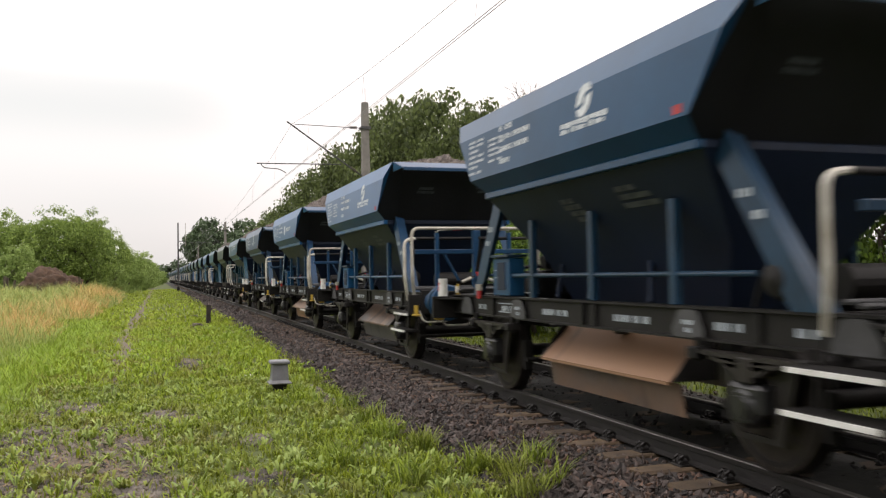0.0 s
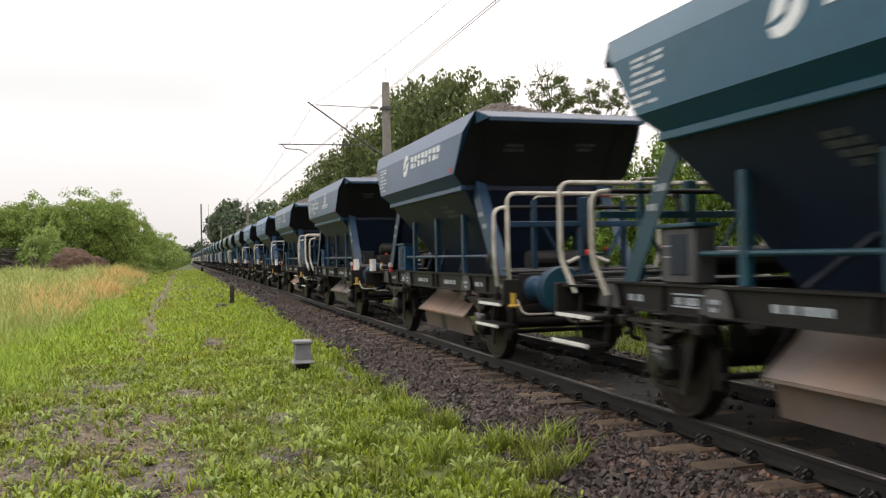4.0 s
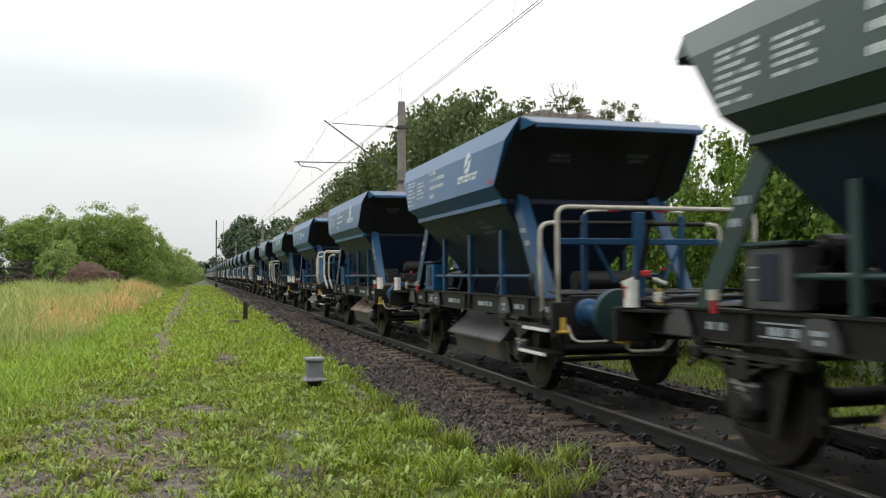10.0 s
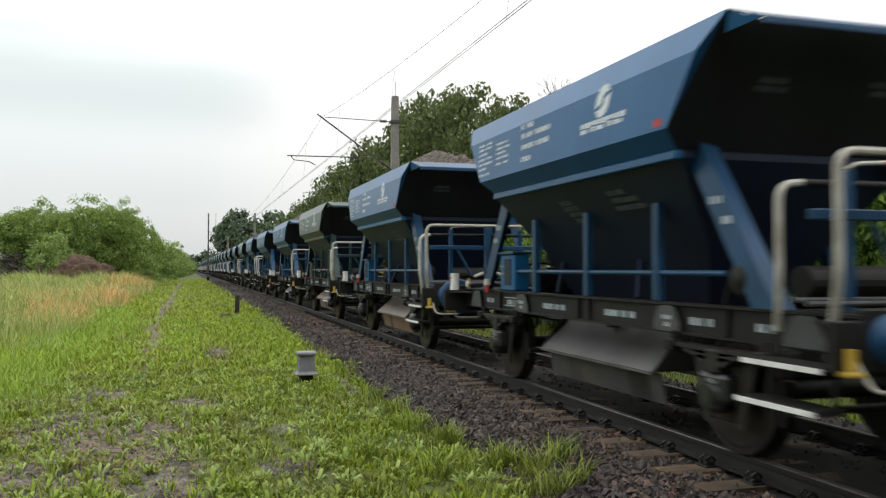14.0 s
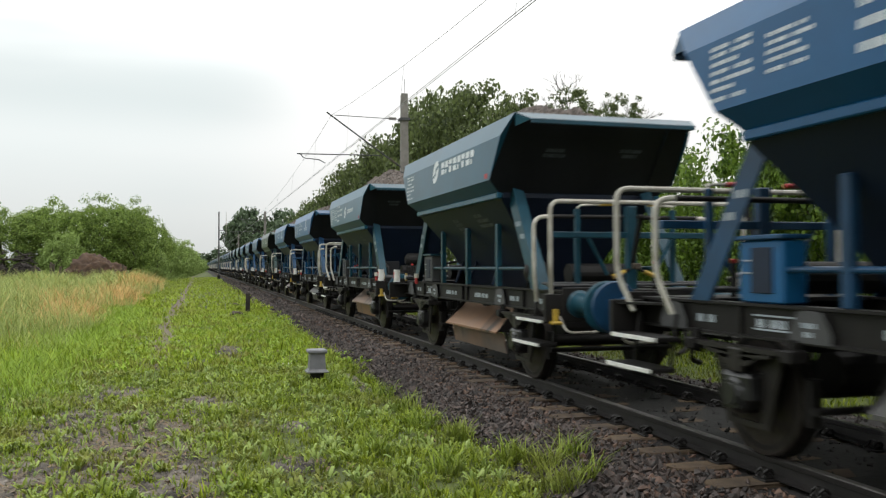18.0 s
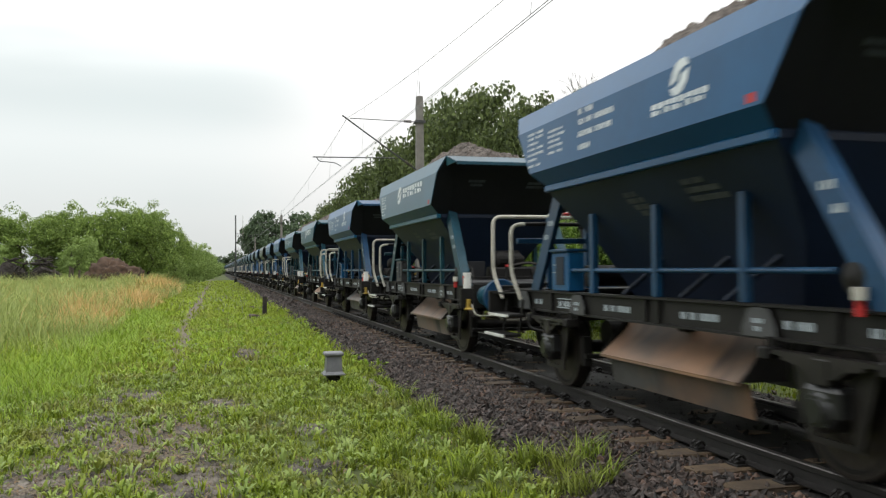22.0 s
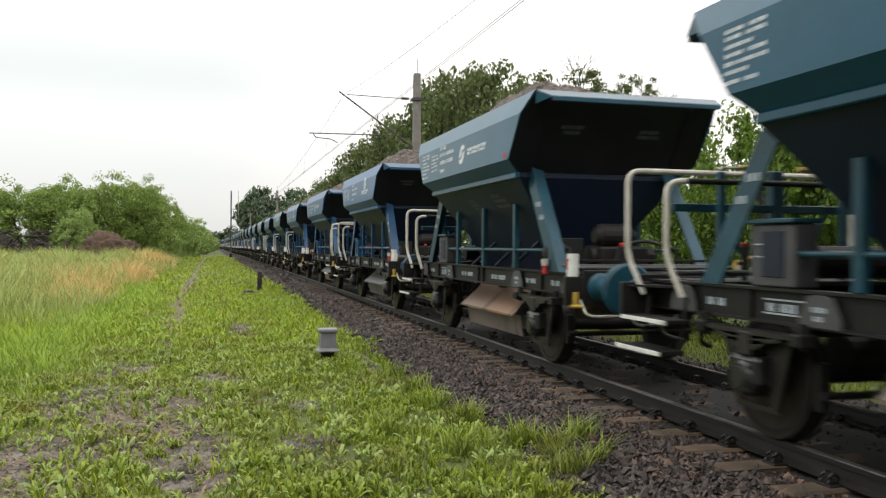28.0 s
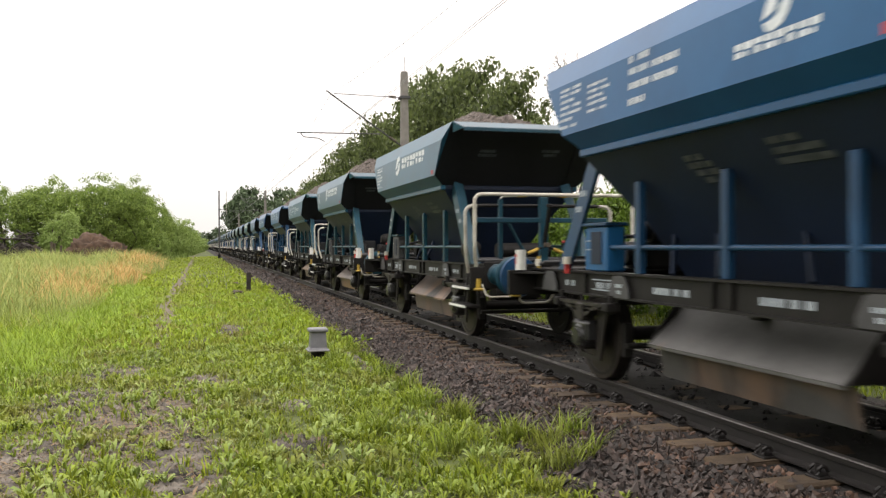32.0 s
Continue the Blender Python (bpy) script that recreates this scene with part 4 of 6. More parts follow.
        tree((x, y, 0), h, w, w, h * 0.48, LEFT_TREE[r.randrange(2)], "rounded green tree at the edge of the wood", "tree", "tree", "wood beyond the meadow", r.uniform(0, 6))
    for x, y, h, w in ((-18.5, 78, 4.4, 2.2), (-11.4, 80, 5.2, 2.3)):
        tree((x, y, 0), h, w, w, h * 0.5, LIGHT_BUSH[0], "light green bush in front of the wood", "bush", "bush", "wood beyond the meadow", r.uniform(0, 6))
    for x, y, h, w in ((-4.6, 98, 4.6, 1.8), (-3.3, 112, 6.6, 2.2), (-2.5, 130, 6.9, 2.4), (-1.9, 148, 6.4, 2.4), (-1.6, 165, 5.8, 2.4), (-1.6, 185, 5.2, 2.6), (-0.9, 215, 5.2, 2.8), (-0.2, 255, 5.0, 3.0), (0.6, 310, 5.0, 3.2), (1.0, 370, 5.0, 3.4), (-7, 170, 7.5, 4.0), (-6, 240, 8, 5), (-2, 380, 8, 6), (8, 430, 12, 8), (1, 440, 9, 8)):
        tree((x, y, 0), h, w, w, h * 0.5, (LIGHT_BUSH[0], FAR_TREE[0])[y > 330 or h > 7], "bush along the line in the distance", "bush", "bush", "distant trees", r.uniform(0, 6), base=-0.6)


build_trees()


def twigs(at, height, seed, label):
    """A dead treetop of forked bare twigs."""
    rr = random.Random(seed)
    root = thing("dead_tree", label, "tree", at=at)
    bm = bmesh.new()

    def grow(p, d, length, r, deep):
        q = p + d * length
        cyl(bm, p, q, r, r * 0.6, 6)
        if deep:
            for _ in range(rr.choice((2, 3, 3))):
                e = (d + Vector((rr.uniform(-0.9, 0.9), rr.uniform(-0.9, 0.9), rr.uniform(-0.2, 0.6)))).normalized()
                grow(q, e, length * rr.uniform(0.55, 0.8), r * 0.6, deep - 1)

    grow(Vector((0, 0, 0)), Vector((0, 0, 1)), height * 0.6, 0.11, 0)
    grow(Vector((0, 0, height * 0.6)), Vector((0.05, 0, 1)).normalized(), height * 0.16, 0.07, 5)
    part("trunk", bm, BARK, root)
    return root


twigs((13.2, 29.5, 0), 8.3, 4, "bare dead treetop with forked twigs")
twigs((13.6, 26.0, 0), 7.0, 9, "bare dead treetop with forked twigs")


# ---- overhead line ----
def mast(at, lead):
    root = thing("catenary_mast", "grey concrete overhead-line mast with a steel bracket", "mast", "masts of the overhead line", at)
    bm = bmesh.new()
    rings = []
    for hx, z in ((0.19, -0.1), (0.19, 0.6), (0.13, 8.55), (0.12, 8.6)):
        rings.append([bm.verts.new((sx * hx, sy * hx, z)) for sx, sy in ((1, 1), (-1, 1), (-1, -1), (1, -1))])
    for s, t in zip(rings, rings[1:]):
        for k in range(4):
            bm.faces.new((s[k], s[(k + 1) % 4], t[(k + 1) % 4], t[k]))
    bm.faces.new(rings[-1])
    bmesh.ops.bevel(bm, geom=[e for e in bm.edges if abs((e.verts[0].co - e.verts[1].co).normalized().z) > 0.9], offset=0.025, segments=1, affect="EDGES")
    bmesh.ops.recalc_face_normals(bm, faces=bm.faces)
    part("pole", bm, CONCRETE, root)
    reach = -3.1
    part("bracket_tube", cyl(bmesh.new(), (-0.15, 0, 5.66), (reach, 0, 7.72), 0.03), GREYPLATE, root)
    part("top_tie", cyl(bmesh.new(), (-0.15, 0, 7.57), (reach + 0.3, 0, 7.62), 0.016), GREYPLATE, root)
    part("registration_tube", cyl(bmesh.new(), (-1.0, 0, 6.10), (-4.25, 0, 6.06), 0.022), GREYPLATE, root)
    arm = rounded([(-4.1, 0, 6.04), (-4.0, 0, 5.90), (-3.4, 0, 5.86), (-3.15, 0, 5.72)], 0.08)
    part("steady_arm", tube(bmesh.new(), arm, 0.018, 6), GREYPLATE, root)
    for p, d in (((-0.35, 0, 5.81), (-0.28, 0, 0.195)), ((-0.35, 0, 7.575), (-0.3, 0, 0.01))):
        bm = bmesh.new()
        p, d = Vector(p), Vector(d)
        for k in range(5):
            cyl(bm, p + d * (k / 5), p + d * ((k + 0.5) / 5), 0.075, 0.05, 10)
        part("insulator", bm, BARK, root)
    for z in (5.4, 7.57):
        part("pole_clamp", boxed(-0.2, 0.2, -0.2, 0.2, z - 0.05, z + 0.05), GREYPLATE, root)
    part("earth_spike", cyl(bmesh.new(), (0.02, 0, 8.6), (0.02, 0, 9.2), 0.012, n=6), GREYPLATE, root)
    return root


MASTS = (-32.0, 33.0, 108.0, 183.0, 258.0)


def build_line():
    first = mast((7.85, MASTS[1], 0), 1)
    for y in MASTS[2:4]:
        copy_thing(first, Matrix.Translation((7.85, y, 0)))
    line = thing("overhead_line", "messenger wire, droppers and twin contact wires above the track", "overhead wires")
    mess, cont = bmesh.new(), [bmesh.new(), bmesh.new()]
    for a, b in zip(MASTS, MASTS[1:]):
        span = b - a
        pts = []
        for k in range(17):
            u = k / 16
            z = 7.62 - 4 * u * (1 - u) * (1.4)
            pts.append((LINE + 0.12, a + span * u, z))
        tube(mess, pts, 0.007, 5)
        for k in range(1, 16, 2):
            part("dropper", cyl(bmesh.new(), pts[k], (LINE + 0.02, pts[k][1], 5.70), 0.004, n=4), WIRE, line)
        for s, bm in zip((-0.03, 0.03), cont):
            tube(bm, [(LINE + s, a, 5.70), (LINE + s, b, 5.70)], 0.008, 5)
    part("messenger_wire", mess, WIRE, line)
    for bm in cont:
        part("contact_wire", bm, WIRE, line)


build_line()


# ---- small things beside the track ----
def marker_box(at):
    root = thing("trackside_cable_box", "small grey cable box with flanged lid on a dark foot", "junction box", at=at)
    bm = bmesh.new()
    rings = []
    for h, z in ((0.145, 0.13), (0.12, 0.16), (0.105, 0.385)):
        rings.append([bm.verts.new((sx * h, sy * h, z)) for sx, sy in ((1, 1), (-1, 1), (-1, -1), (1, -1))])
    for s, t in zip(rings, rings[1:]):
        for k in range(4):
            bm.faces.new((s[k], s[(k + 1) % 4], t[(k + 1) % 4], t[k]))
    bm.faces.new(rings[0][::-1])
    bm.faces.new(rings[-1])
    part("housing", bm, BOXGREY, root)
    part("lid", boxed(-0.14, 0.14, -0.14, 0.14, 0.385, 0.44, 0.015), BOXGREY, root)
    part("flange", boxed(-0.16, 0.16, -0.16, 0.16, 0.105, 0.13, 0.008), BOXGREY, root)
    bm = bmesh.new()
    cyl(bm, (0, 0, -0.02), (0, 0, 0.105), 0.09, 0.11, 14)
    part("foot", bm, BLACK, root)


marker_box((1.66, 12.55, 0.05))


def short_post(at):
    root = thing("marker_post", "short dark weathered marker post in the grass", "post", at=at)
    bm = boxed(-0.08, 0.08, -0.08, 0.08, -0.02, 0.72, 0.015)
    for v in bm.verts:
        if v.co.z > 0.3:
            v.co.x += 0.012
    part("shaft", bm, ROTTEN, root)


short_post((1.74, 32.6, 0))


def clod(at, r, mat, label, name, category, seed):
    rr = random.Random(seed)
    bm = bmesh.new()
    bmesh.ops.create_icosphere(bm, subdivisions=5 if r[0] > 1 else 3, radius=1.0)
    for v in bm.verts:
        v.co = Vector((v.co.x * r[0], v.co.y * r[1], max(v.co.z, -0.3) * r[2])) * (1 + 0.32 * noise.noise(v.co * 1.7 + Vector((seed, 0, 0))) + 0.16 * noise.noise(v.co * 6 + Vector((seed, 3, 0))) + (0.12 * noise.noise(v.co * 17) if r[0] > 1 else 0.0))
    me = bpy.data.meshes.new(name)
    bm.to_mesh(me)
    bm.free()
    tagged(part_of(name, me, mat, None, at=at, smooth=True), label, category)


clod((1.5, 37.6, 0.05), (0.2, 0.2, 0.1), BARK, "dark lump of wood in the grass", "wood_lump", "debris", 1)
clod((1.26, 30.8, 0.05), (0.22, 0.2, 0.1), BARK, "dark lump of wood in the grass", "wood_lump", "debris", 2)
clod((1.41, 14.8, 0.03), (0.13, 0.06, 0.03), WHITE, "pale scrap lying in the grass", "pale_scrap", "debris", 3)
clod((-8.5, 76, 0.6), (2.4, 1.4, 1.9), EARTH, "rusty brown earth mound behind the fence", "earth_mound", "mound", 4)


def timber_pile(at, n, seed):
    rr = random.Random(seed)
    root = thing("timber_pile", "dark tangled pile of old timber by the fence", "wood pile", at=at)
    for _ in range(n):
        a, x, z = rr.uniform(0, math.pi), rr.uniform(-1.1, 1.1), rr.uniform(0.1, 2.3)
        d = Vector((math.cos(a), 0.4 * math.sin(a), rr.uniform(-0.5, 0.6))) * rr.uniform(0.5, 1.0)
        c = Vector((x * (1.2 - 0.4 * z), rr.uniform(-0.5, 0.5), max(z, abs(d.z))))
        part("log", cyl(bmesh.new(), c - d, c + d, rr.uniform(0.03, 0.085), rr.uniform(0.02, 0.05), 7), ROTTEN, root)


timber_pile((-13.4, 74, 0.4), 34, 1)
timber_pile((-15.6, 74.5, 0.5), 30, 2)
clod((-13.6, 75, 0.3), (1.5, 0.9, 1.6), ROTTEN, "dark heap of rotten brushwood by the fence", "compost_mound", "wood pile", 6)
clod((-16.4, 75.4, 0.3), (1.7, 0.9, 1.9), ROTTEN, "dark heap of rotten brushwood by the fence", "compost_mound", "wood pile", 7)


def fence_post(at, h, lean):
    root = thing("fence_post", "weathered dark wooden fence post in tall grass", "fence post", "posts of the old fence", at)
    bm = boxed(-0.085, 0.085, -0.085, 0.085, -0.1, h, 0.02)
    for v in bm.verts:
        v.co.x += lean * v.co.z
    part("post", bm, BARK, root)


for k, (x, y, h, lean) in enumerate(((-12.4, 73, 1.9, 0.0), (-11.3, 73, 2.1, 0.03), (-11.0, 73.2, 2.0, -0.05), (-10.7, 73.1, 1.8, 0.08), (-6.0, 74, 1.95, 0.0), (-13.6, 73, 1.7, -0.08), (-9.1, 74, 1.5, 0.0), (-7.8, 74, 1.6, 0.02))):
    fence_post((x, y, 0), h, lean)


def signal_mast(at):
    root = thing("signal_mast", "slender steel trackside mast with a small bracket and dark foot", "mast", at=at)
    part("shaft", cyl(bmesh.new(), (0, 0, 0), (0, 0, 9.1), 0.11, 0.09, 10), GREYPLATE, root)
    part("second_shaft", cyl(bmesh.new(), (0.95, 0, 6.0), (0.95, 0, 9.1), 0.03, n=8), WORN_WHITE, root)
    part("bracket", tube(bmesh.new(), [(0, 0, 5.2), (0.5, 0, 6.1), (0.95, 0, 6.3)], 0.05, 6), GREYPLATE, root)
    part("cross_arm", cyl(bmesh.new(), (0, 0, 6.6), (0.95, 0, 6.6), 0.04), GREYPLATE, root)
    part("foot", boxed(-0.18, 0.18, -0.18, 0.18, -0.05, 0.6, 0.04), BLACK, root)


signal_mast((2.5, 118, 0))

# ---- the hopper wagon: y along the track, z from the rail's top ----
HALF, AXLE, HEAD, PITCH = 2.82, 2.36, 3.86, 9.133
ZT, ZK, ZF, ZW = 3.24, 3.00, 2.49, 2.30
XT, XK, XF, XW, XS = 1.20, 1.295, 1.305, 1.13, 0.92
SOLE = 1.125


def on_face(side, y, v, off=0.004):
    """A point on the slanting side panel, v from its foot to its knee."""
    return Vector((side * (XF + (XK - XF) * v + off), y, ZF + (ZK - ZF) * v))


def patch(bm, side, y0, y1, v0, v1):
    bm.faces.new([bm.verts.new(on_face(side, side * y, v)) for y, v in ((y0, v0), (y1, v0), (y1, v1), (y0, v1))])


def bars(bm, side, y, v, widths, h, gap=0.045):
    """A line of unreadable writing from y on, as plain bars."""
    for w in widths:
        for k in range(max(1, round(w / 0.045))):
            patch(bm, side, y + 0.045 * k, y + 0.045 * k + (0.03, 0.022, 0.033)[k % 3], v + 0.1 * h, v + 0.82 * h)
        y += w + gap


def swirl(bm, side, y, v, r):
    """The railway's mark: two hooked leaves that face one another."""
    leaf = ((-1.0, -0.34), (-0.72, 0.34), (-0.3, 0.76), (0.28, 0.95), (0.74, 0.84), (0.95, 0.48), (0.42, 0.46), (0.04, 0.28), (-0.2, -0.1))
    for turn in (1, -1):
        ring = [bm.verts.new(on_face(side, side * (y + turn * r * a), v + turn * b * r / 0.51)) for a, b in leaf]
        bm.faces.new(ring)


def device(bm, side, y, v, w, h, kind):
    """A plain split block, about the size of one letter."""
    gap = (0.42, 0.36, 0.5)[kind % 3]
    patch(bm, side, y, y + w, v + h * (gap + 0.13), v + h)
    patch(bm, side, y, y + w * (1.0, 0.45, 0.7)[kind % 3], v, v + h * gap)


def side_writing(root, style, seed, shift=0.0):
    for side in (1, -1):
        # seen from outside, writing runs from the reader's left
        bm = bmesh.new()
        if style == "large":
            swirl(bm, side, -0.36, 0.72, 0.18)
            part("railway_mark", bm, LETTER, root)
            bm = bmesh.new()
            for k in range(8):
                device(bm, side, -0.04 + 0.205 * k, 0.57, 0.155, 0.36, k)
        else:
            up = style == "stacked"
            swirl(bm, side, 1.13 + shift if up else 0.16, 0.80 if up else 0.52, 0.15)
            part("railway_mark", bm, LETTER, root)
            bm = bmesh.new()
            for k in range(8):
                device(bm, side, (0.69 + shift if up else 0.44) + 0.108 * k, 0.32 if up else 0.44, 0.082, 0.19, k)
        part("company_lettering", bm, LETTER, root, kind="stuff")
        bm = bmesh.new()
        for v, ws in ((0.84, (0.24, 0.16)), (0.74, (0.2, 0.24)), (0.62, (0.3,)), (0.50, (0.24, 0.2)), (0.38, (0.12, 0.3)), (0.26, (0.28,)), (0.12, (0.2, 0.12))):
            bars(bm, side, -2.22, v, ws, 0.08)
        part("data_lettering", bm, LETTER, root, kind="stuff")
        if style != "large":
            bm = bmesh.new()
            for v, ws in ((0.74, (0.26, 0.1)), (0.63, (0.22, 0.16)), (0.52, (0.3,)), (0.41, (0.16, 0.18)), (0.28, (0.2, 0.14))):
                bars(bm, side, -1.60, v, ws, 0.075)
            part("data_lettering", bm, LETTER, root, kind="stuff")
            bm = bmesh.new()
            y = (-0.8 + shift) if style == "stacked" else -1.06
            for v, ws in ((0.86, (0.1, 0.18)), (0.66, (0.12, 0.14, 0.42)), (0.42, (0.34, 0.38)), (0.16, (0.28,))):
                bars(bm, side, y, v, ws, 0.15, 0.06)
            part("running_number", bm, LETTER, root, kind="stuff")
        bm = bmesh.new()
        patch(bm, side, 2.0, 2.11, 0.05, 0.18)
        part("red_mark", bm, RED, root)


def hopper_body(root, paint, low):
    # outer skin of the upper bin: side panels with a knee, chamfered corners, end panels leaning in
    for side in (1, -1):
        bm = bmesh.new()
        e0, e1 = HALF, HALF - 0.72
        sec = [(XW, ZW + 0.03, e1 - 0.04), (XF, ZF, e1 + 0.08), (XK, ZK, e0 - 0.25), (XT, ZT, e0), (XT - 0.03, ZT, e0), (XK - 0.04, ZK, e0 - 0.27), (XF - 0.04, ZF, e1 + 0.04), (XW - 0.03, ZW + 0.03, e1 - 0.08)]
        a = [bm.verts.new((side * x, -e, z)) for x, z, e in sec]
        b = [bm.verts.new((side * x, e, z)) for x, z, e in sec]
        n = len(sec)
        for i in range(n):
            bm.faces.new((a[i], b[i], b[(i + 1) % n], a[(i + 1) % n]))
        bm.faces.new(a)
        bm.faces.new(b[::-1])
        bmesh.ops.recalc_face_normals(bm, faces=bm.faces)
        part("side_panel", bm, paint, root)
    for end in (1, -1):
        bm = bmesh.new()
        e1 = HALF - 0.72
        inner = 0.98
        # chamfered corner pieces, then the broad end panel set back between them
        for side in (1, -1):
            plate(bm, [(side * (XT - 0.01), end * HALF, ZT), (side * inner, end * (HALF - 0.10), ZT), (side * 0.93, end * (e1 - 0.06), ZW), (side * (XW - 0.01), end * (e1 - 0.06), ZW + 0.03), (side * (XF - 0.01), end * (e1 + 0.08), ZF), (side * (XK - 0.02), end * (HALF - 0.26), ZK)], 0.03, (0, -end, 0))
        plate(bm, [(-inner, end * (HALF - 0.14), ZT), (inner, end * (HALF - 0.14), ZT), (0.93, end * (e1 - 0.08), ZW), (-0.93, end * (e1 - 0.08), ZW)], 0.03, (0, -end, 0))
        part("end_panel", bm, SHADE_SOOT, root, "sooty end panel with its shade painted in black")
        # an apron slopes out and down from the rim, closed by a cheek at each side
        bm = plate(bmesh.new(), [(-XT + 0.01, end * (HALF - 0.01), ZT + 0.004), (XT - 0.01, end * (HALF - 0.01), ZT + 0.004), (1.10, end * (HALF + 0.25), ZT - 0.105), (-1.10, end * (HALF + 0.25), ZT - 0.105)], 0.016, (0, -end * 0.5, -1))
        hood = part("rim_apron", bm, low, root)
        for side in (1, -1):
            bm = plate(bmesh.new(), [(side * (XT - 0.012), end * (HALF - 0.01), ZT - 0.02), (side * 1.102, end * (HALF + 0.25), ZT - 0.12), (side * (XT - 0.03), end * (HALF - 0.06), ZT - 0.15)], 0.012, (-side, 0, 0))
            part("apron_cheek", bm, paint, hood)
        part("apron_lip", boxed(-1.09, 1.09, end * (HALF + 0.245) - 0.012, end * (HALF + 0.245) + 0.012, ZT - 0.16, ZT - 0.108, 0.004), low, hood)
        # faint worn panels of writing on the black end
        bm = bmesh.new()
        for k, (x, z, w) in enumerate(((0.55, 2.86, 0.3), (0.55, 2.80, 0.22), (-0.5, 2.84, 0.26), (-0.5, 2.78, 0.3))):
            yy = e1 - 0.08 + (HALF - 0.14 - e1 + 0.08) * (z - ZW) / (ZT - ZW)
            plate(bm, [(x - w / 2, end * (yy + 0.001), z), (x + w / 2, end * (yy + 0.001), z), (x + w / 2, end * (yy + 0.027), z + 0.04), (x - w / 2, end * (yy + 0.027), z + 0.04)], 0.003, (0, end, 0))
        part("faded_writing", bm, FADED, root, kind="stuff")
    # waist beams
    for side in (1, -1):
        x = side * XW
        part("waist_beam", boxed(x - 0.037, x + 0.037, -2.075, 2.075, ZW - 0.03, ZW + 0.045, 0.01), paint, root)
    for end in (1, -1):
        y = end * 2.04
        part("waist_beam", boxed(-1.09, 1.09, y - 0.035, y + 0.035, ZW - 0.03, ZW + 0.045, 0.01), SHADE_GRIME, root)
    # funnel below the waist
    bm = bmesh.new()
    rings = []
    for hx, hy, z in ((XW - 0.02, 2.08, ZW - 0.03), (0.62, 1.72, 1.62), (0.36, 1.34, 1.02), (0.36, 1.30, 0.80)):
        rings.append([bm.verts.new((sx * hx, sy * hy, z)) for sx, sy in ((1, 1), (-1, 1), (-1, -1), (1, -1))])
    for s, t in zip(rings, rings[1:]):
        for k in range(4):
            bm.faces.new((s[k], s[(k + 1) % 4], t[(k + 1) % 4], t[k]))
    bm.faces.new(rings[-1])
    bmesh.ops.recalc_face_normals(bm, faces=bm.faces)
    part("funnel", bm, SHADE_GRIME, root, "grimy discharge funnel with its shade painted in")
    # ribs pressed on the funnel, its worn writing and the braces under it
    for side in (1, -1):
        slope = (XW - 0.02 - 0.62) / (ZW - 0.03 - 1.62)

        def on_funnel(u, z, off=0.006):
            return Vector((side * (0.62 + slope * (z - 1.62) + off), side * u, z - off * slope))

        bm = bmesh.new()
        for u, z, widths in ((0.62, 2.10, (0.16, 0.14)), (0.62, 2.03, (0.5,)), (0.62, 1.96, (0.56,)), (-0.46, 2.08, (0.12, 0.1)), (-0.46, 2.02, (0.2, 0.1)), (-0.40, 1.96, (0.12, 0.16)), (-0.34, 1.90, (0.14,))):
            for w in widths:
                bm.faces.new([bm.verts.new(on_funnel(a, b)) for a, b in ((u, z), (u + w, z), (u + w, z + 0.045), (u, z + 0.045))])
                u += w + 0.03
        part("funnel_lettering", bm, FADED, root, kind="stuff")
        for u in (-0.85, 0.25, 0.95):
            bm = cyl(bmesh.new(), (side * 0.80, u, SOLE), (side * 0.52, u + 0.42, 1.52), 0.026, n=8)
            part("funnel_brace", bm, SHADE_GRIME, root)
    # posts up to the funnel, and the rail between them
    for side in (1, -1):
        for y in (-1.36, 0.0, 1.36):
            x = side * (XS - 0.03)
            bm = boxed(x - 0.035, x + 0.035, y - 0.045, y + 0.045, SOLE, 1.98, 0.006)
            part("post", bm, low, root)
        for y0, y1 in ((-2.35, -1.40), (-1.32, -0.04), (0.04, 1.32), (1.40, 2.35)):
            part("tie_rail", cyl(bmesh.new(), (side * (XS - 0.03), y0, 1.37), (side * (XS - 0.03), y1, 1.37), 0.024), low, root)
        for end in (1, -1):
            bm = bmesh.new()
            x = side * (XS + 0.06)
            t0, t1 = end * 2.02, end * 2.93
            plate(bm, [(x, t0 + end * 0.02, ZW - 0.10), (x, t0 + end * 0.14, ZW + 0.10), (x, t1 + end * 0.10, SOLE), (x, t1 - end * 0.16, SOLE)], 0.02, (-side, 0, 0))
            plate(bm, [(x, t0 + end * 0.14, ZW + 0.10), (x - side * 0.15, t0 + end * 0.14, ZW + 0.06), (x - side * 0.15, t1 + end * 0.10, SOLE), (x, t1 + end * 0.10, SOLE)], 0.015, (0, -end, 0))
            strut = part("corner_strut", bm, low, root)
            bm = bmesh.new()
            for zz, ws in ((1.93, (0.03, 0.05, 0.045)), (1.77, (0.05, 0.055))):
                yy = t0 + (t1 - t0) * (ZW - zz) / (ZW - SOLE) - 0.06 + end * 0.06
                for w in ws:
                    plate(bm, [(x + side * 0.003, yy, zz - 0.03), (x + side * 0.003, yy + w, zz - 0.03), (x + side * 0.003, yy + w, zz + 0.03), (x + side * 0.003, yy, zz + 0.03)], 0.002, (side, 0, 0))
                    yy += w + 0.02
            part("strut_mark", bm, FADED_WHITE, strut)


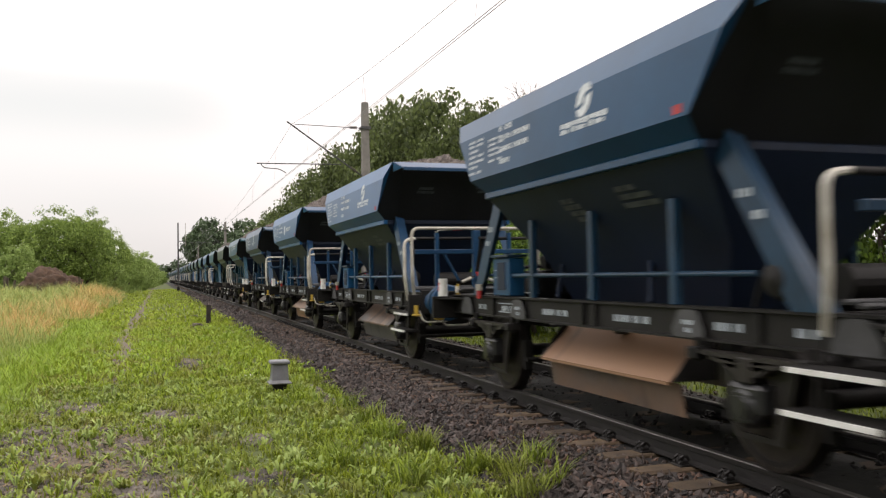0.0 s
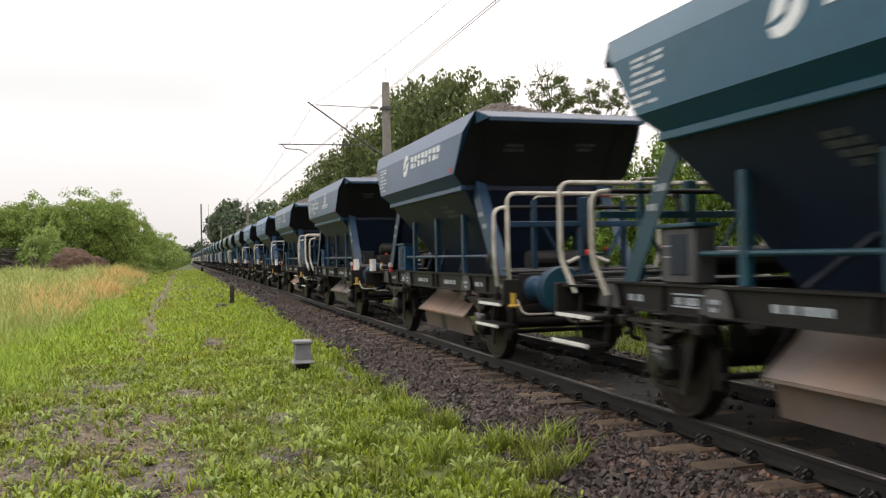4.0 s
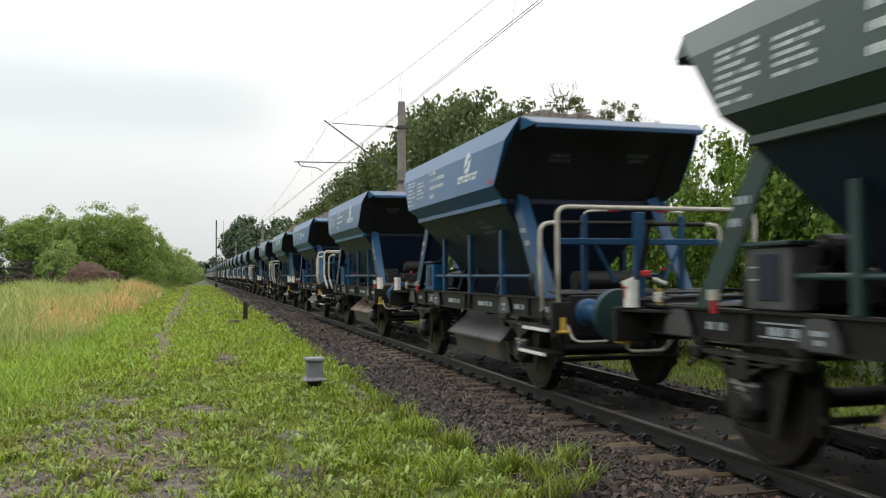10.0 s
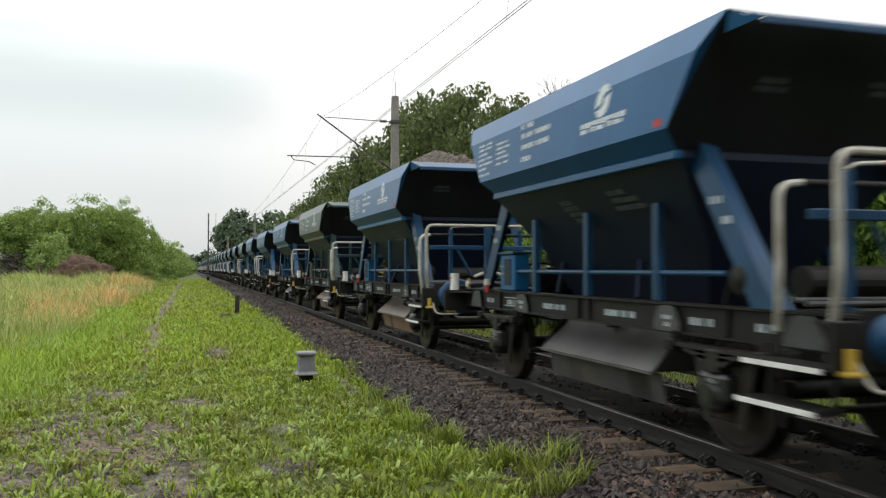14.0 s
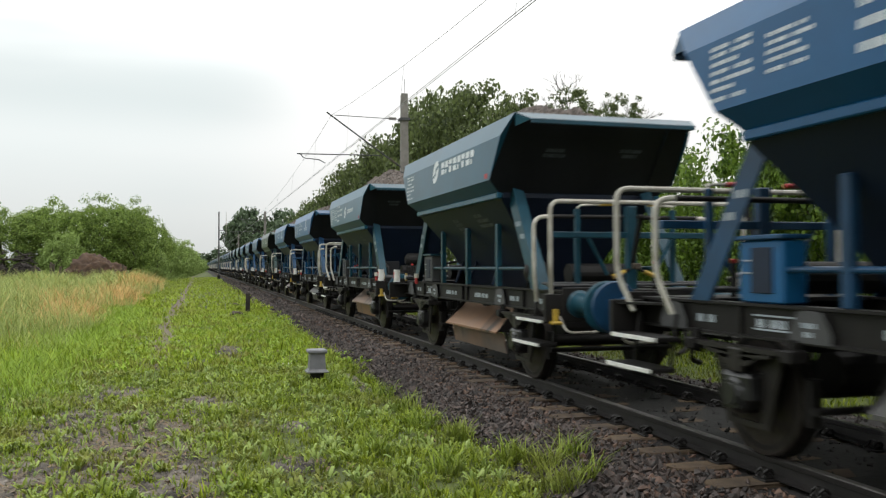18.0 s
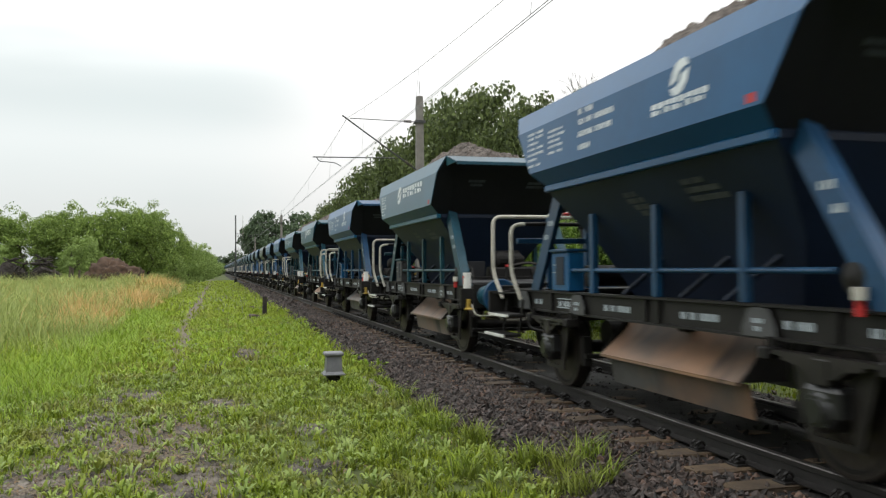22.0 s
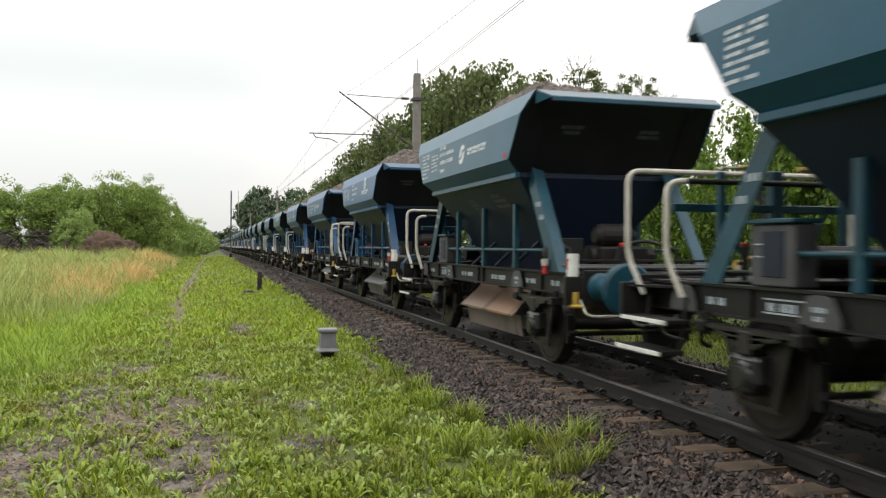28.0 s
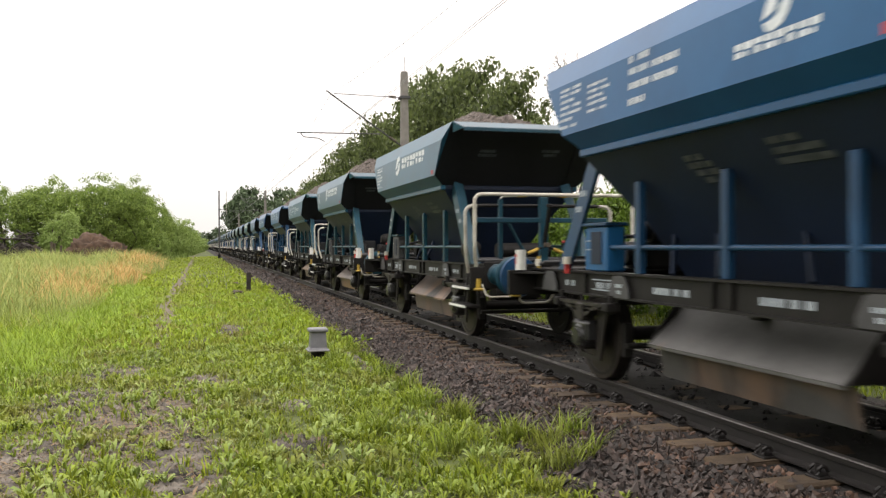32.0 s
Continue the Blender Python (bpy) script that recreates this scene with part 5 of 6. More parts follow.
def heap_mesh(seed):
    rnd = np.random.RandomState(seed)
    nx, ny = 44, 100
    xs, ys = np.linspace(-1.1, 1.1, nx), np.linspace(-2.42, 2.42, ny)
    verts = []
    top = (0.80, 0.58, 0.06)[seed]
    for y in ys:
        for x in xs:
            edge = max(0.0, 1 - (abs(x) / 1.1) ** 1.5) * max(0.0, 1 - (abs(y + 0.4) / 2.8) ** 2.0) * min(1.0, (2.42 - abs(y)) / 0.5)
            z = ZT - 0.16 + (0.16 + top) * edge * (0.75 + 0.5 * noise.noise((x * 0.9 + seed, y * 0.6, 0.3))) + 0.09 * noise.noise((x * 4, y * 4, seed)) + 0.05 * noise.noise((x * 11, y * 11, seed)) + 0.05 * rnd.rand()
            verts.append((x + rnd.uniform(-0.02, 0.02), y + rnd.uniform(-0.02, 0.02), min(z, ZT + 0.7)))
    faces = [(j * nx + i, j * nx + i + 1, (j + 1) * nx + i + 1, (j + 1) * nx + i) for j in range(ny - 1) for i in range(nx - 1)]
    me = mesh_np("load", verts, 4, faces)
    me.shade_flat()
    return me


def wheelset(root, y):
    ws = part("wheelset", cyl(bmesh.new(), (-0.98, 0, 0), (0.98, 0, 0), 0.075, n=14), WHEEL, root, at=(0, y, 0.46))
    for side in (1, -1):
        prof = [(0.67, 0.10), (0.67, 0.18), (0.70, 0.20), (0.70, 0.36), (0.675, 0.40), (0.675, 0.49), (0.705, 0.49), (0.71, 0.462), (0.81, 0.457), (0.81, 0.39), (0.775, 0.36), (0.76, 0.2), (0.80, 0.17), (0.80, 0.10)]
        bm = lathe(bmesh.new(), [(side * a, r) for a, r in prof], 22)
        w = part("wheel", bm, WHEEL, ws)
        bm = lathe(bmesh.new(), [(side * 0.709, 0.4635), (side * 0.8115, 0.4585), (side * 0.8125, 0.425), (side * 0.806, 0.42)], 26)
        part("tread", bm, TREAD, w, "bright worn running tread")
        bm = bmesh.new()
        for k in range(4):
            a = k * math.tau / 4
            cyl(bm, (side * 0.776, 0.29 * math.cos(a), 0.29 * math.sin(a)), (side * 0.80, 0.29 * math.cos(a), 0.29 * math.sin(a)), 0.03, n=8)
        part("balance_boss", bm, WHEEL, w)
    return ws


def running_gear(root):
    for side in (1, -1):
        x = side * XS
        o = side
        prof = [(x + o * 0.045, 0.87), (x + o * 0.045, 0.888), (x + o * 0.012, 0.894), (x + o * 0.012, 1.099), (x + o * 0.052, 1.105), (x + o * 0.052, SOLE), (x - o * 0.09, SOLE), (x - o * 0.09, 1.105), (x - o * 0.01, 1.099), (x - o * 0.01, 0.894), (x - o * 0.05, 0.888), (x - o * 0.05, 0.87)]
        bm = bmesh.new()
        plate(bm, [(px, -HEAD, pz) for px, pz in prof], 2 * HEAD, (0, 1, 0))
        sole = part("sole_bar", bm, BLACK, root)
        for y in (-3.30, -1.63, 1.63, 3.30):
            prof = [(-0.20, 0.885), (0.20, 0.885), (0.20, 0.95), (0.12, 1.085), (0.06, 1.10), (-0.06, 1.10), (-0.12, 1.085), (-0.20, 0.95)]
            bm = plate(bmesh.new(), [(x + side * 0.046, y + a, b) for a, b in prof], 0.012, (side, 0, 0))
            part("gusset_plate", bm, GREYPLATE, sole)
        for y in (-0.12, 0.12, -2.42, 2.42):
            part("stiffener", boxed(x + side * 0.028 - 0.018, x + side * 0.028 + 0.018, y - 0.025, y + 0.025, 0.89, 1.10, 0.003), BLACK, sole)
        # a framed plate beside the gusset
        bm = bmesh.new()
        for z in (0.935, 1.035):
            box(bm, x + side * 0.016 - 0.003, x + side * 0.016 + 0.003, -side * 2.05 - 0.22, -side * 2.05 + 0.22, z, z + 0.012)
        part("data_frame", bm, FADED_WHITE, sole)
        bm = bmesh.new()
        for y, w in ((-2.85, 0.3), (-2.05, 0.36), (-0.75, 0.55), (0.75, 0.55), (2.05, 0.36), (2.85, 0.3), (-1.63, 0.14), (1.63, 0.14)):
            off = 0.060 if abs(y) == 1.63 else 0.014
            rr = random.Random(int(y * 100))
            for z, h, k in ((0.955, 0.06, 1.0),) if w > 0.29 else ((0.985, 0.035, 1.0), (0.925, 0.035, 0.7)):
                y0 = y - w * k / 2
                while y0 < y + w * k / 2:
                    c = rr.choice((0.02, 0.032, 0.036, 0.04))
                    plate(bm, [(x + side * off, y0, z), (x + side * off, y0 + c, z), (x + side * off, y0 + c, z + h), (x + side * off, y0, z + h)], 0.002, (side, 0, 0))
                    y0 += c + 0.012 + (0.05 if rr.random() < 0.15 else 0)
        part("sole_bar_lettering", bm, FADED_WHITE, sole, kind="stuff")
        # springs, guards and boxes
        for y in (-AXLE, AXLE):
            xx = side * 0.98
            bm = bmesh.new()
            for k in range(3):
                h = 0.56 - 0.17 * k
                plate(bm, [(xx - 0.055, y - h, 0.79 - 0.035 * k), (xx - 0.055, y - 0.12, 0.755 - 0.042 * k), (xx - 0.055, y + 0.12, 0.755 - 0.042 * k), (xx - 0.055, y + h, 0.79 - 0.035 * k), (xx - 0.055, y + h, 0.812 - 0.035 * k), (xx - 0.055, y - h, 0.812 - 0.035 * k)], 0.11, (1, 0, 0))
            box(bm, xx - 0.065, xx + 0.065, y - 0.075, y + 0.075, 0.62, 0.80, 0.012)
            part("leaf_spring", bm, GEAR, root)
            bm = bmesh.new()
            cyl(bm, (side * 0.86, y, 0.46), (side * 1.03, y, 0.46), 0.15, 0.145, 16)
            cyl(bm, (side * 1.03, y, 0.46), (side * 1.075, y, 0.46), 0.145, 0.105, 16)
            cyl(bm, (side * 1.075, y, 0.46), (side * 1.09, y, 0.46), 0.085, 0.08, 12)
            for k in range(4):
                a = math.pi / 4 + k * math.pi / 2
                cyl(bm, (side * 1.04, y + 0.115 * math.cos(a), 0.46 + 0.115 * math.sin(a)), (side * 1.068, y + 0.115 * math.cos(a), 0.46 + 0.115 * math.sin(a)), 0.018, n=6)
            box(bm, side * 0.96 - 0.09, side * 0.96 + 0.09, y - 0.17, y + 0.17, 0.40, 0.62, 0.03)
            part("axle_box", bm, AXLEBOX, root)
            bm = bmesh.new()
            for s in (-1, 1):
                plate(bm, [(side * 0.91, y + s * 0.17, 0.25), (side * 0.91, y + s * 0.25, 0.25), (side * 0.91, y + s * 0.42, 0.81), (side * 0.91, y + s * 0.17, 0.81)], 0.025, (side, 0, 0))
            box(bm, side * 0.92 - 0.012, side * 0.92 + 0.012, y - 0.25, y + 0.25, 0.22, 0.26)
            part("axle_guard", bm, GEAR, root)
            for s in (-1, 1):
                bm = cyl(bmesh.new(), (xx, y + s * 0.58, 0.90), (xx, y + s * 0.58, 0.72), 0.035, n=8)
                box(bm, xx - 0.08, xx + 0.08, y + s * 0.58 - 0.06, y + s * 0.58 + 0.06, 0.74, 0.83, 0.01)
                part("spring_hanger", bm, BLACK, root)
        # discharge flaps: a sloping upper plate, a skirt below it
        fold = [(0.46, 0.92), (0.60, 0.742), (0.88, 0.495), (0.892, 0.495), (0.892, 0.465), (0.87, 0.465), (0.585, 0.72), (0.44, 0.905)]
        bm = plate(bmesh.new(), [(side * a, -1.22, b) for a, b in fold], 2.44, (0, 1, 0))
        flap = part("discharge_flap", bm, FLAP, root, "worn rusty steel discharge flap")
        for y in (-1.25, 1.25):
            part("flap_cheek", plate(bmesh.new(), [(side * 0.45, y - 0.008, 0.92), (side * 0.52, y - 0.008, 0.92), (side * 0.88, y - 0.008, 0.49), (side * 0.45, y - 0.008, 0.49)], 0.016, (0, 1, 0)), BLACK, flap)
        bm = plate(bmesh.new(), [(side * 0.78, -1.22, 0.47), (side * 0.78, 1.22, 0.47), (side * 0.73, 1.22, 0.19), (side * 0.73, -1.22, 0.19)], 0.015, (-side, 0, 0))
        part("skirt_plate", bm, FLAP, flap)
        part("flap_hinge", cyl(bmesh.new(), (side * 0.5, -1.3, 0.91), (side * 0.5, 1.3, 0.91), 0.03), BLACK, flap)
        part("flap_bracket", boxed(side * 0.56 - 0.09, side * 0.56 + 0.09, -0.06, 0.06, 0.80, 0.90, 0.01), BLACK, flap)
    part("cross_bearer", boxed(-0.86, 0.86, -2.0, -1.85, 0.80, 1.05), BLACK, root)
    part("cross_bearer", boxed(-0.86, 0.86, 1.85, 2.0, 0.80, 1.05), BLACK, root)
    bm = cyl(bmesh.new(), (-0.35, -2.2, 0.62), (0.35, -2.2, 0.62), 0.16, n=16)
    part("brake_cylinder", bm, BLACK, root)
    bm = boxed(-0.04, 0.04, -3.8, 3.8, 0.78, 0.9)
    part("draw_gear_beam", bm, BLACK, root)
    for y in (-AXLE, AXLE):
        for s in (-1, 1):
            for side in (1, -1):
                part("brake_block", boxed(side * 0.76 - 0.05, side * 0.76 + 0.05, y + s * 0.50 - 0.03, y + s * 0.50 + 0.03, 0.28, 0.62, 0.01), BLACK, root)
            part("brake_beam", cyl(bmesh.new(), (-0.8, y + s * 0.56, 0.4), (0.8, y + s * 0.56, 0.4), 0.03), BLACK, root)


def end_fittings(root, colour, paint, low, end, platform):
    bm = boxed(-1.27, 1.27, end * HEAD - 0.03, end * HEAD + 0.03, 0.80, 1.10, 0.008)
    head = part("headstock", bm, BLACK, root)
    for side in (1, -1):
        bm = plate(bmesh.new(), [(side * 0.93, end * (HEAD - 0.03), 1.08), (side * 1.22, end * (HEAD - 0.03), 1.08), (side * 0.93, end * (HEAD - 0.55), 1.08)], 0.02, (0, 0, -1))
        part("corner_gusset", bm, BLACK, head)
        x = side * 0.875
        y0 = end * (HEAD + 0.03)
        bm = lathe(bmesh.new(), [(y0, 0.15), (y0 + end * 0.03, 0.15), (y0 + end * 0.05, 0.125), (y0 + end * 0.10, 0.112), (y0 + end * 0.34, 0.108), (y0 + end * 0.36, 0.122), (y0 + end * 0.40, 0.122), (y0 + end * 0.41, 0.092), (y0 + end * 0.60, 0.088)], 24, "y")
        buf = part("buffer", bm, low, root, "glossy painted buffer housing", at=(x, 0, 0.99))
        bm = lathe(bmesh.new(), [(y0 + end * 0.60, 0.09), (y0 + end * 0.615, 0.25), (y0 + end * 0.645, 0.262), (y0 + end * 0.662, 0.24), (y0 + end * 0.673, 0.10)], 32, "y")
        part("buffer_head", bm, low, buf, "greasy dark buffer head")
        bm = boxed(x - 0.2, x + 0.2, end * (HEAD + 0.032) - 0.012, end * (HEAD + 0.032) + 0.012, 0.80, 1.17, 0.01)
        part("buffer_plate", bm, BLACK, head)
        # yellow shut-off cock at the corner and the shunter's handle under it
        yy = end * (HEAD + 0.05)
        bm = cyl(bmesh.new(), (side * 1.16, yy, 0.94), (side * 1.16, yy, 0.80), 0.034, n=10)
        box(bm, side * 1.16 - 0.06, side * 1.16 + 0.06, yy - 0.06, yy + 0.06, 0.775, 0.81, 0.012)
        part("yellow_cock", bm, YELLOW, root)
        hook = rounded([(side * 1.10, end * (HEAD + 0.02), 0.86), (side * 1.08, end * (HEAD + 0.12), 0.72), (side * 1.02, end * (HEAD + 0.13), 0.69), (side * 0.72, end * (HEAD + 0.13), 0.69), (side * 0.68, end * (HEAD + 0.12), 0.72), (side * 0.66, end * (HEAD + 0.02), 0.82)], 0.04)
        part("shunter_grab_rail", tube(bmesh.new(), hook, 0.014), WORN_WHITE, root)
        if not platform:
            y = end * (HEAD - 0.08)
            can = part("lamp_bracket", cyl(bmesh.new(), (side * 1.14, y, 1.10), (side * 1.14, y, 1.34), 0.062, n=16), WHITE, root, "white lamp bracket with a red mark")
            bm = boxed(side * 1.2 - 0.004, side * 1.2 + 0.004, y - 0.03, y + 0.03, 1.26, 1.285)
            box(bm, side * 1.2 - 0.004, side * 1.2 + 0.004, y - 0.012, y + 0.012, 1.17, 1.26)
            part("red_mark", bm, RED, can)
            y = end * (HEAD - 0.36)
            tap = part("yellow_tap", cyl(bmesh.new(), (side * 1.02, y, SOLE), (side * 1.02, y, 1.27), 0.022, n=8), YELLOW, root)
            part("tap_label", boxed(side * 1.03 - 0.012, side * 1.03 + 0.012, y - 0.06, y + 0.06, 1.15, 1.235, 0.004), WORN_WHITE, tap)
        if not platform:
            y = end * (HEAD - 1.15)
            can = part("release_valve", cyl(bmesh.new(), (side * 1.02, y, 1.09), (side * 1.02, y, 1.19), 0.03, n=10), RED, root)
            part("valve_cap", cyl(bmesh.new(), (side * 1.02, y, 1.19), (side * 1.02, y, 1.27), 0.045, n=12), WORN_WHITE, can)
        if side > 0:
            bm = bmesh.new()
            tube(bm, rounded([(0.30, end * HEAD, 0.90), (0.30, end * (HEAD + 0.2), 0.85), (0.28, end * (HEAD + 0.28), 0.5), (0.1, end * (HEAD + 0.4), 0.45)], 0.08), 0.025)
            part("brake_hose", bm, BLACK, root)
    bm = boxed(-0.05, 0.05, end * HEAD, end * (HEAD + 0.22) if end > 0 else end * HEAD, 0.93, 1.03) if end > 0 else boxed(-0.05, 0.05, -HEAD - 0.22, -HEAD, 0.93, 1.03)
    tube(bm, [(0, end * (HEAD + 0.2), 0.98), (0, end * (HEAD + 0.32), 0.94), (0, end * (HEAD + 0.45), 0.9), (0, end * (HEAD + 0.6), 0.92)], 0.045)
    part("coupling", bm, BLACK, root)
    # deck boards over the end of the frame
    part("end_deck", boxed(-0.82, 0.82, end * 3.05 if end > 0 else -HEAD, HEAD if end > 0 else -3.05, 1.094, 1.13), BLACK, root)
    # air tank and pipes behind the end slope
    bm = cyl(bmesh.new(), (-0.42, end * 2.6, 1.30), (0.42, end * 2.6, 1.30), 0.13, n=18)
    part("air_tank", bm, BLACK, root)
    for z, y in ((1.20, 3.3), (1.18, 3.42)):
        part("brake_pipe", cyl(bmesh.new(), (-1.05, end * y, z), (1.05, end * y, z), 0.018, n=8), GREYPLATE, root)
    bm = cyl(bmesh.new(), (0.35, end * 3.35, 1.12), (0.35, end * 3.35, 1.42), 0.03, n=8)
    knob = part("valve_stem", bm, BLACK, root)
    part("red_knob", boxed(0.325, 0.375, end * 3.35 - 0.025, end * 3.35 + 0.025, 1.42, 1.46, 0.01), RED, knob)
    if platform:
        y, w = HEAD + 0.01, 1.18
        half = [(w - 0.06, end * (y - 0.16), 1.0), (w + 0.02, end * y, 1.34), (w + 0.02, end * y, 2.10)]
        pts = half + [(-px, py, pz) for px, py, pz in half[::-1]]
        part("hand_rail_hoop", tube(bmesh.new(), rounded(pts, 0.12, 5), 0.026), WORN_WHITE, root, "worn white bent tube across the platform")
        y, w = 3.28, 1.13
        signal = RED if colour in ("blue", "navy") else YELLOW
        for side in (1, -1):
            pts = [(side * (w - 0.06), end * (y - 0.12), 1.0), (side * (w + 0.02), end * y, 1.34), (side * (w + 0.02), end * y, 1.96), (side * (w - 0.16), end * y, 1.97)]
            part("hand_rail", tube(bmesh.new(), rounded(pts, 0.12, 5), 0.026), WORN_WHITE, root, "worn white hooked hand rail")
        part("hoop_cross_bar", cyl(bmesh.new(), (-0.95, end * y, 1.97), (0.95, end * y, 1.97), 0.026), BLACK, root)
        for side in (1, -1):
            for k, (z, o) in enumerate(((0.80, 0.0), (0.55, 0.05))):
                y = end * (HEAD - 0.44)
                st = part("step_tread", boxed(side * (1.16 + o) - 0.11, side * (1.16 + o) + 0.13, y - 0.36, y + 0.36, z - 0.02, z + 0.02, 0.006), BLACK, root)
                e = side * (1.16 + o) + (0.13 if side > 0 else -0.11)
                part("step_edge", boxed(e - 0.012, e + 0.016, y - 0.365, y + 0.365, z - 0.016, z + 0.016), WHITE, st, "white painted step edge")
            for yy in (-0.3, 0.3):
                bm = tube(bmesh.new(), [(side * 1.05, end * (HEAD - 0.44) + yy, 1.0), (side * 1.12, end * (HEAD - 0.44) + yy, 0.53)], 0.018, 6)
                part("step_hanger", bm, BLACK, root)
            # upright valve columns, each with a red-gripped lever
            xx = side * 0.62
            col = part("valve_column", boxed(xx - 0.03, xx + 0.03, end * 3.30 - 0.03, end * 3.30 + 0.03, 1.12, 2.06, 0.006), low, root)
            bm = tube(bmesh.new(), [(xx, end * 3.30, 2.07), (xx - side * 0.02, end * 3.36, 2.10), (xx - side * 0.24, end * 3.40, 2.11)], 0.014, 6)
            part("lever", bm, WORN_WHITE, col)
            part("lever_grip", cyl(bmesh.new(), (xx - side * 0.24, end * 3.40, 2.11), (xx - side * 0.38, end * 3.42, 2.115), 0.022, n=8), signal, col)
            # low levers with pale grips on both sides of a red cap
            arm = part("low_lever", tube(bmesh.new(), [(side * 0.06, end * 3.5, 1.36), (side * 0.30, end * 3.52, 1.27)], 0.018, 6), BLACK, root)
            part("lever_grip", cyl(bmesh.new(), (side * 0.12, end * 3.505, 1.335), (side * 0.28, end * 3.52, 1.275), 0.026, n=8), WORN_WHITE if signal is RED else YELLOW, arm)
            brace = [(side * 0.55, end * 3.42, 1.74), (side * 0.30, end * 3.42, 1.30)]
            part("guard_brace", tube(bmesh.new(), brace, 0.022, 6), low, root)
        part("centre_post", boxed(-0.06, 0.06, end * 3.42 - 0.05, end * 3.42 + 0.05, 1.12, 2.09, 0.008), low, root)
        part("lever_cap", boxed(-0.05, 0.05, end * 3.56 - 0.03, end * 3.56 + 0.03, 1.36, 1.43, 0.01), signal if signal is RED else BARK, root)
        bm = bmesh.new()
        box(bm, -1.02, 1.02, end * 3.42 - 0.03, end * 3.42 + 0.03, 1.72, 1.79, 0.006)
        part("guard_rail", bm, low, root)
        bm = cyl(bmesh.new(), (0, end * 3.42, 1.3), (0, end * 3.66, 1.95), 0.03)
        lathe_w = part("hand_brake_column", bm, BLACK, root)
        part("grip", boxed(-0.04, 0.04, end * 3.66 - 0.04, end * 3.66 + 0.04, 1.93, 1.98, 0.01), BLACK, lathe_w)
    if not platform:
        # discharge drive: motor on its gear case, a bent air pipe, a dark side plate and a flat rack
        bm = boxed(-0.30, 0.34, end * 2.62 - 0.16, end * 2.62 + 0.16, 1.13, 1.42, 0.03)
        drive = part("gear_case", bm, BLACK, root)
        bm = cyl(bmesh.new(), (-0.12, end * 2.58, 1.55), (0.26, end * 2.58, 1.55), 0.15, 0.15, 16)
        cyl(bm, (0.26, end * 2.58, 1.55), (0.33, end * 2.58, 1.55), 0.15, 0.09, 16)
        cyl(bm, (-0.12, end * 2.58, 1.55), (-0.20, end * 2.58, 1.53), 0.11, 0.08, 14)
        part("motor", bm, BLACK, drive)
        part("air_pipe", tube(bmesh.new(), rounded([(-0.62, end * 2.9, 1.13), (-0.60, end * 2.9, 1.40), (-0.2, end * 2.86, 1.50), (0.12, end * 2.84, 1.44), (0.20, end * 2.84, 1.16)], 0.1), 0.024, 6), GEAR, drive)
        part("side_plate", boxed(0.46, 0.88, end * 2.55 - 0.02, end * 2.55 + 0.02, 1.13, 1.52, 0.01), SHADE_SOOT, drive)
        part("rack", boxed(-0.85, 0.85, end * 3.14 - 0.015, end * 3.14 + 0.015, 1.24, 1.27, 0.004), BLACK, root)
    # an equipment cabinet on one side of each end, a round brake unit on the other
    x, y = -end, end * 2.18
    bm = boxed(x * 0.84 - 0.10, x * 0.84 + 0.10, y - 0.25, y + 0.25, 1.13, 1.58, 0.012)
    cab = part("brake_cabinet", bm, {"teal": GREYPLATE, "olive": GREYPLATE}.get(colour, paint), root)
    part("cabinet_lid", boxed(x * 0.84 - 0.13, x * 0.84 + 0.13, y - 0.27, y + 0.27, 1.585, 1.62, 0.008), low, cab)
    part("mesh_panel", boxed(x * 0.945 - 0.006, x * 0.945 + 0.006, y - end * 0.02 - 0.12, y - end * 0.02 + 0.12, 1.2, 1.53, 0.004), SHADE_GRIME, cab)
    bm = bmesh.new()
    for z in (1.34, 1.43):
        box(bm, x * 0.945 - 0.005, x * 0.945 + 0.005, y + end * 0.14 - 0.055, y + end * 0.14 + 0.055, z, z + 0.012)
    part("cabinet_label", bm, FADED_WHITE, cab)
    x = end
    prof = [(0.70, 0.02), (0.72, 0.10), (0.78, 0.145), (0.90, 0.15), (0.97, 0.12), (1.0, 0.05), (1.01, 0.01)]
    unit = part("brake_unit", lathe(bmesh.new(), [(x * p, r) for p, r in prof], 18), BLACK, root, at=(0, end * 2.62, 1.33))
    part("unit_pipe", tube(bmesh.new(), rounded([(x * 0.8, 0.1, 0.0), (x * 0.8, 0.3, 0.08), (x * 0.8, 0.42, -0.2)], 0.05), 0.02, 6), BLACK, unit)


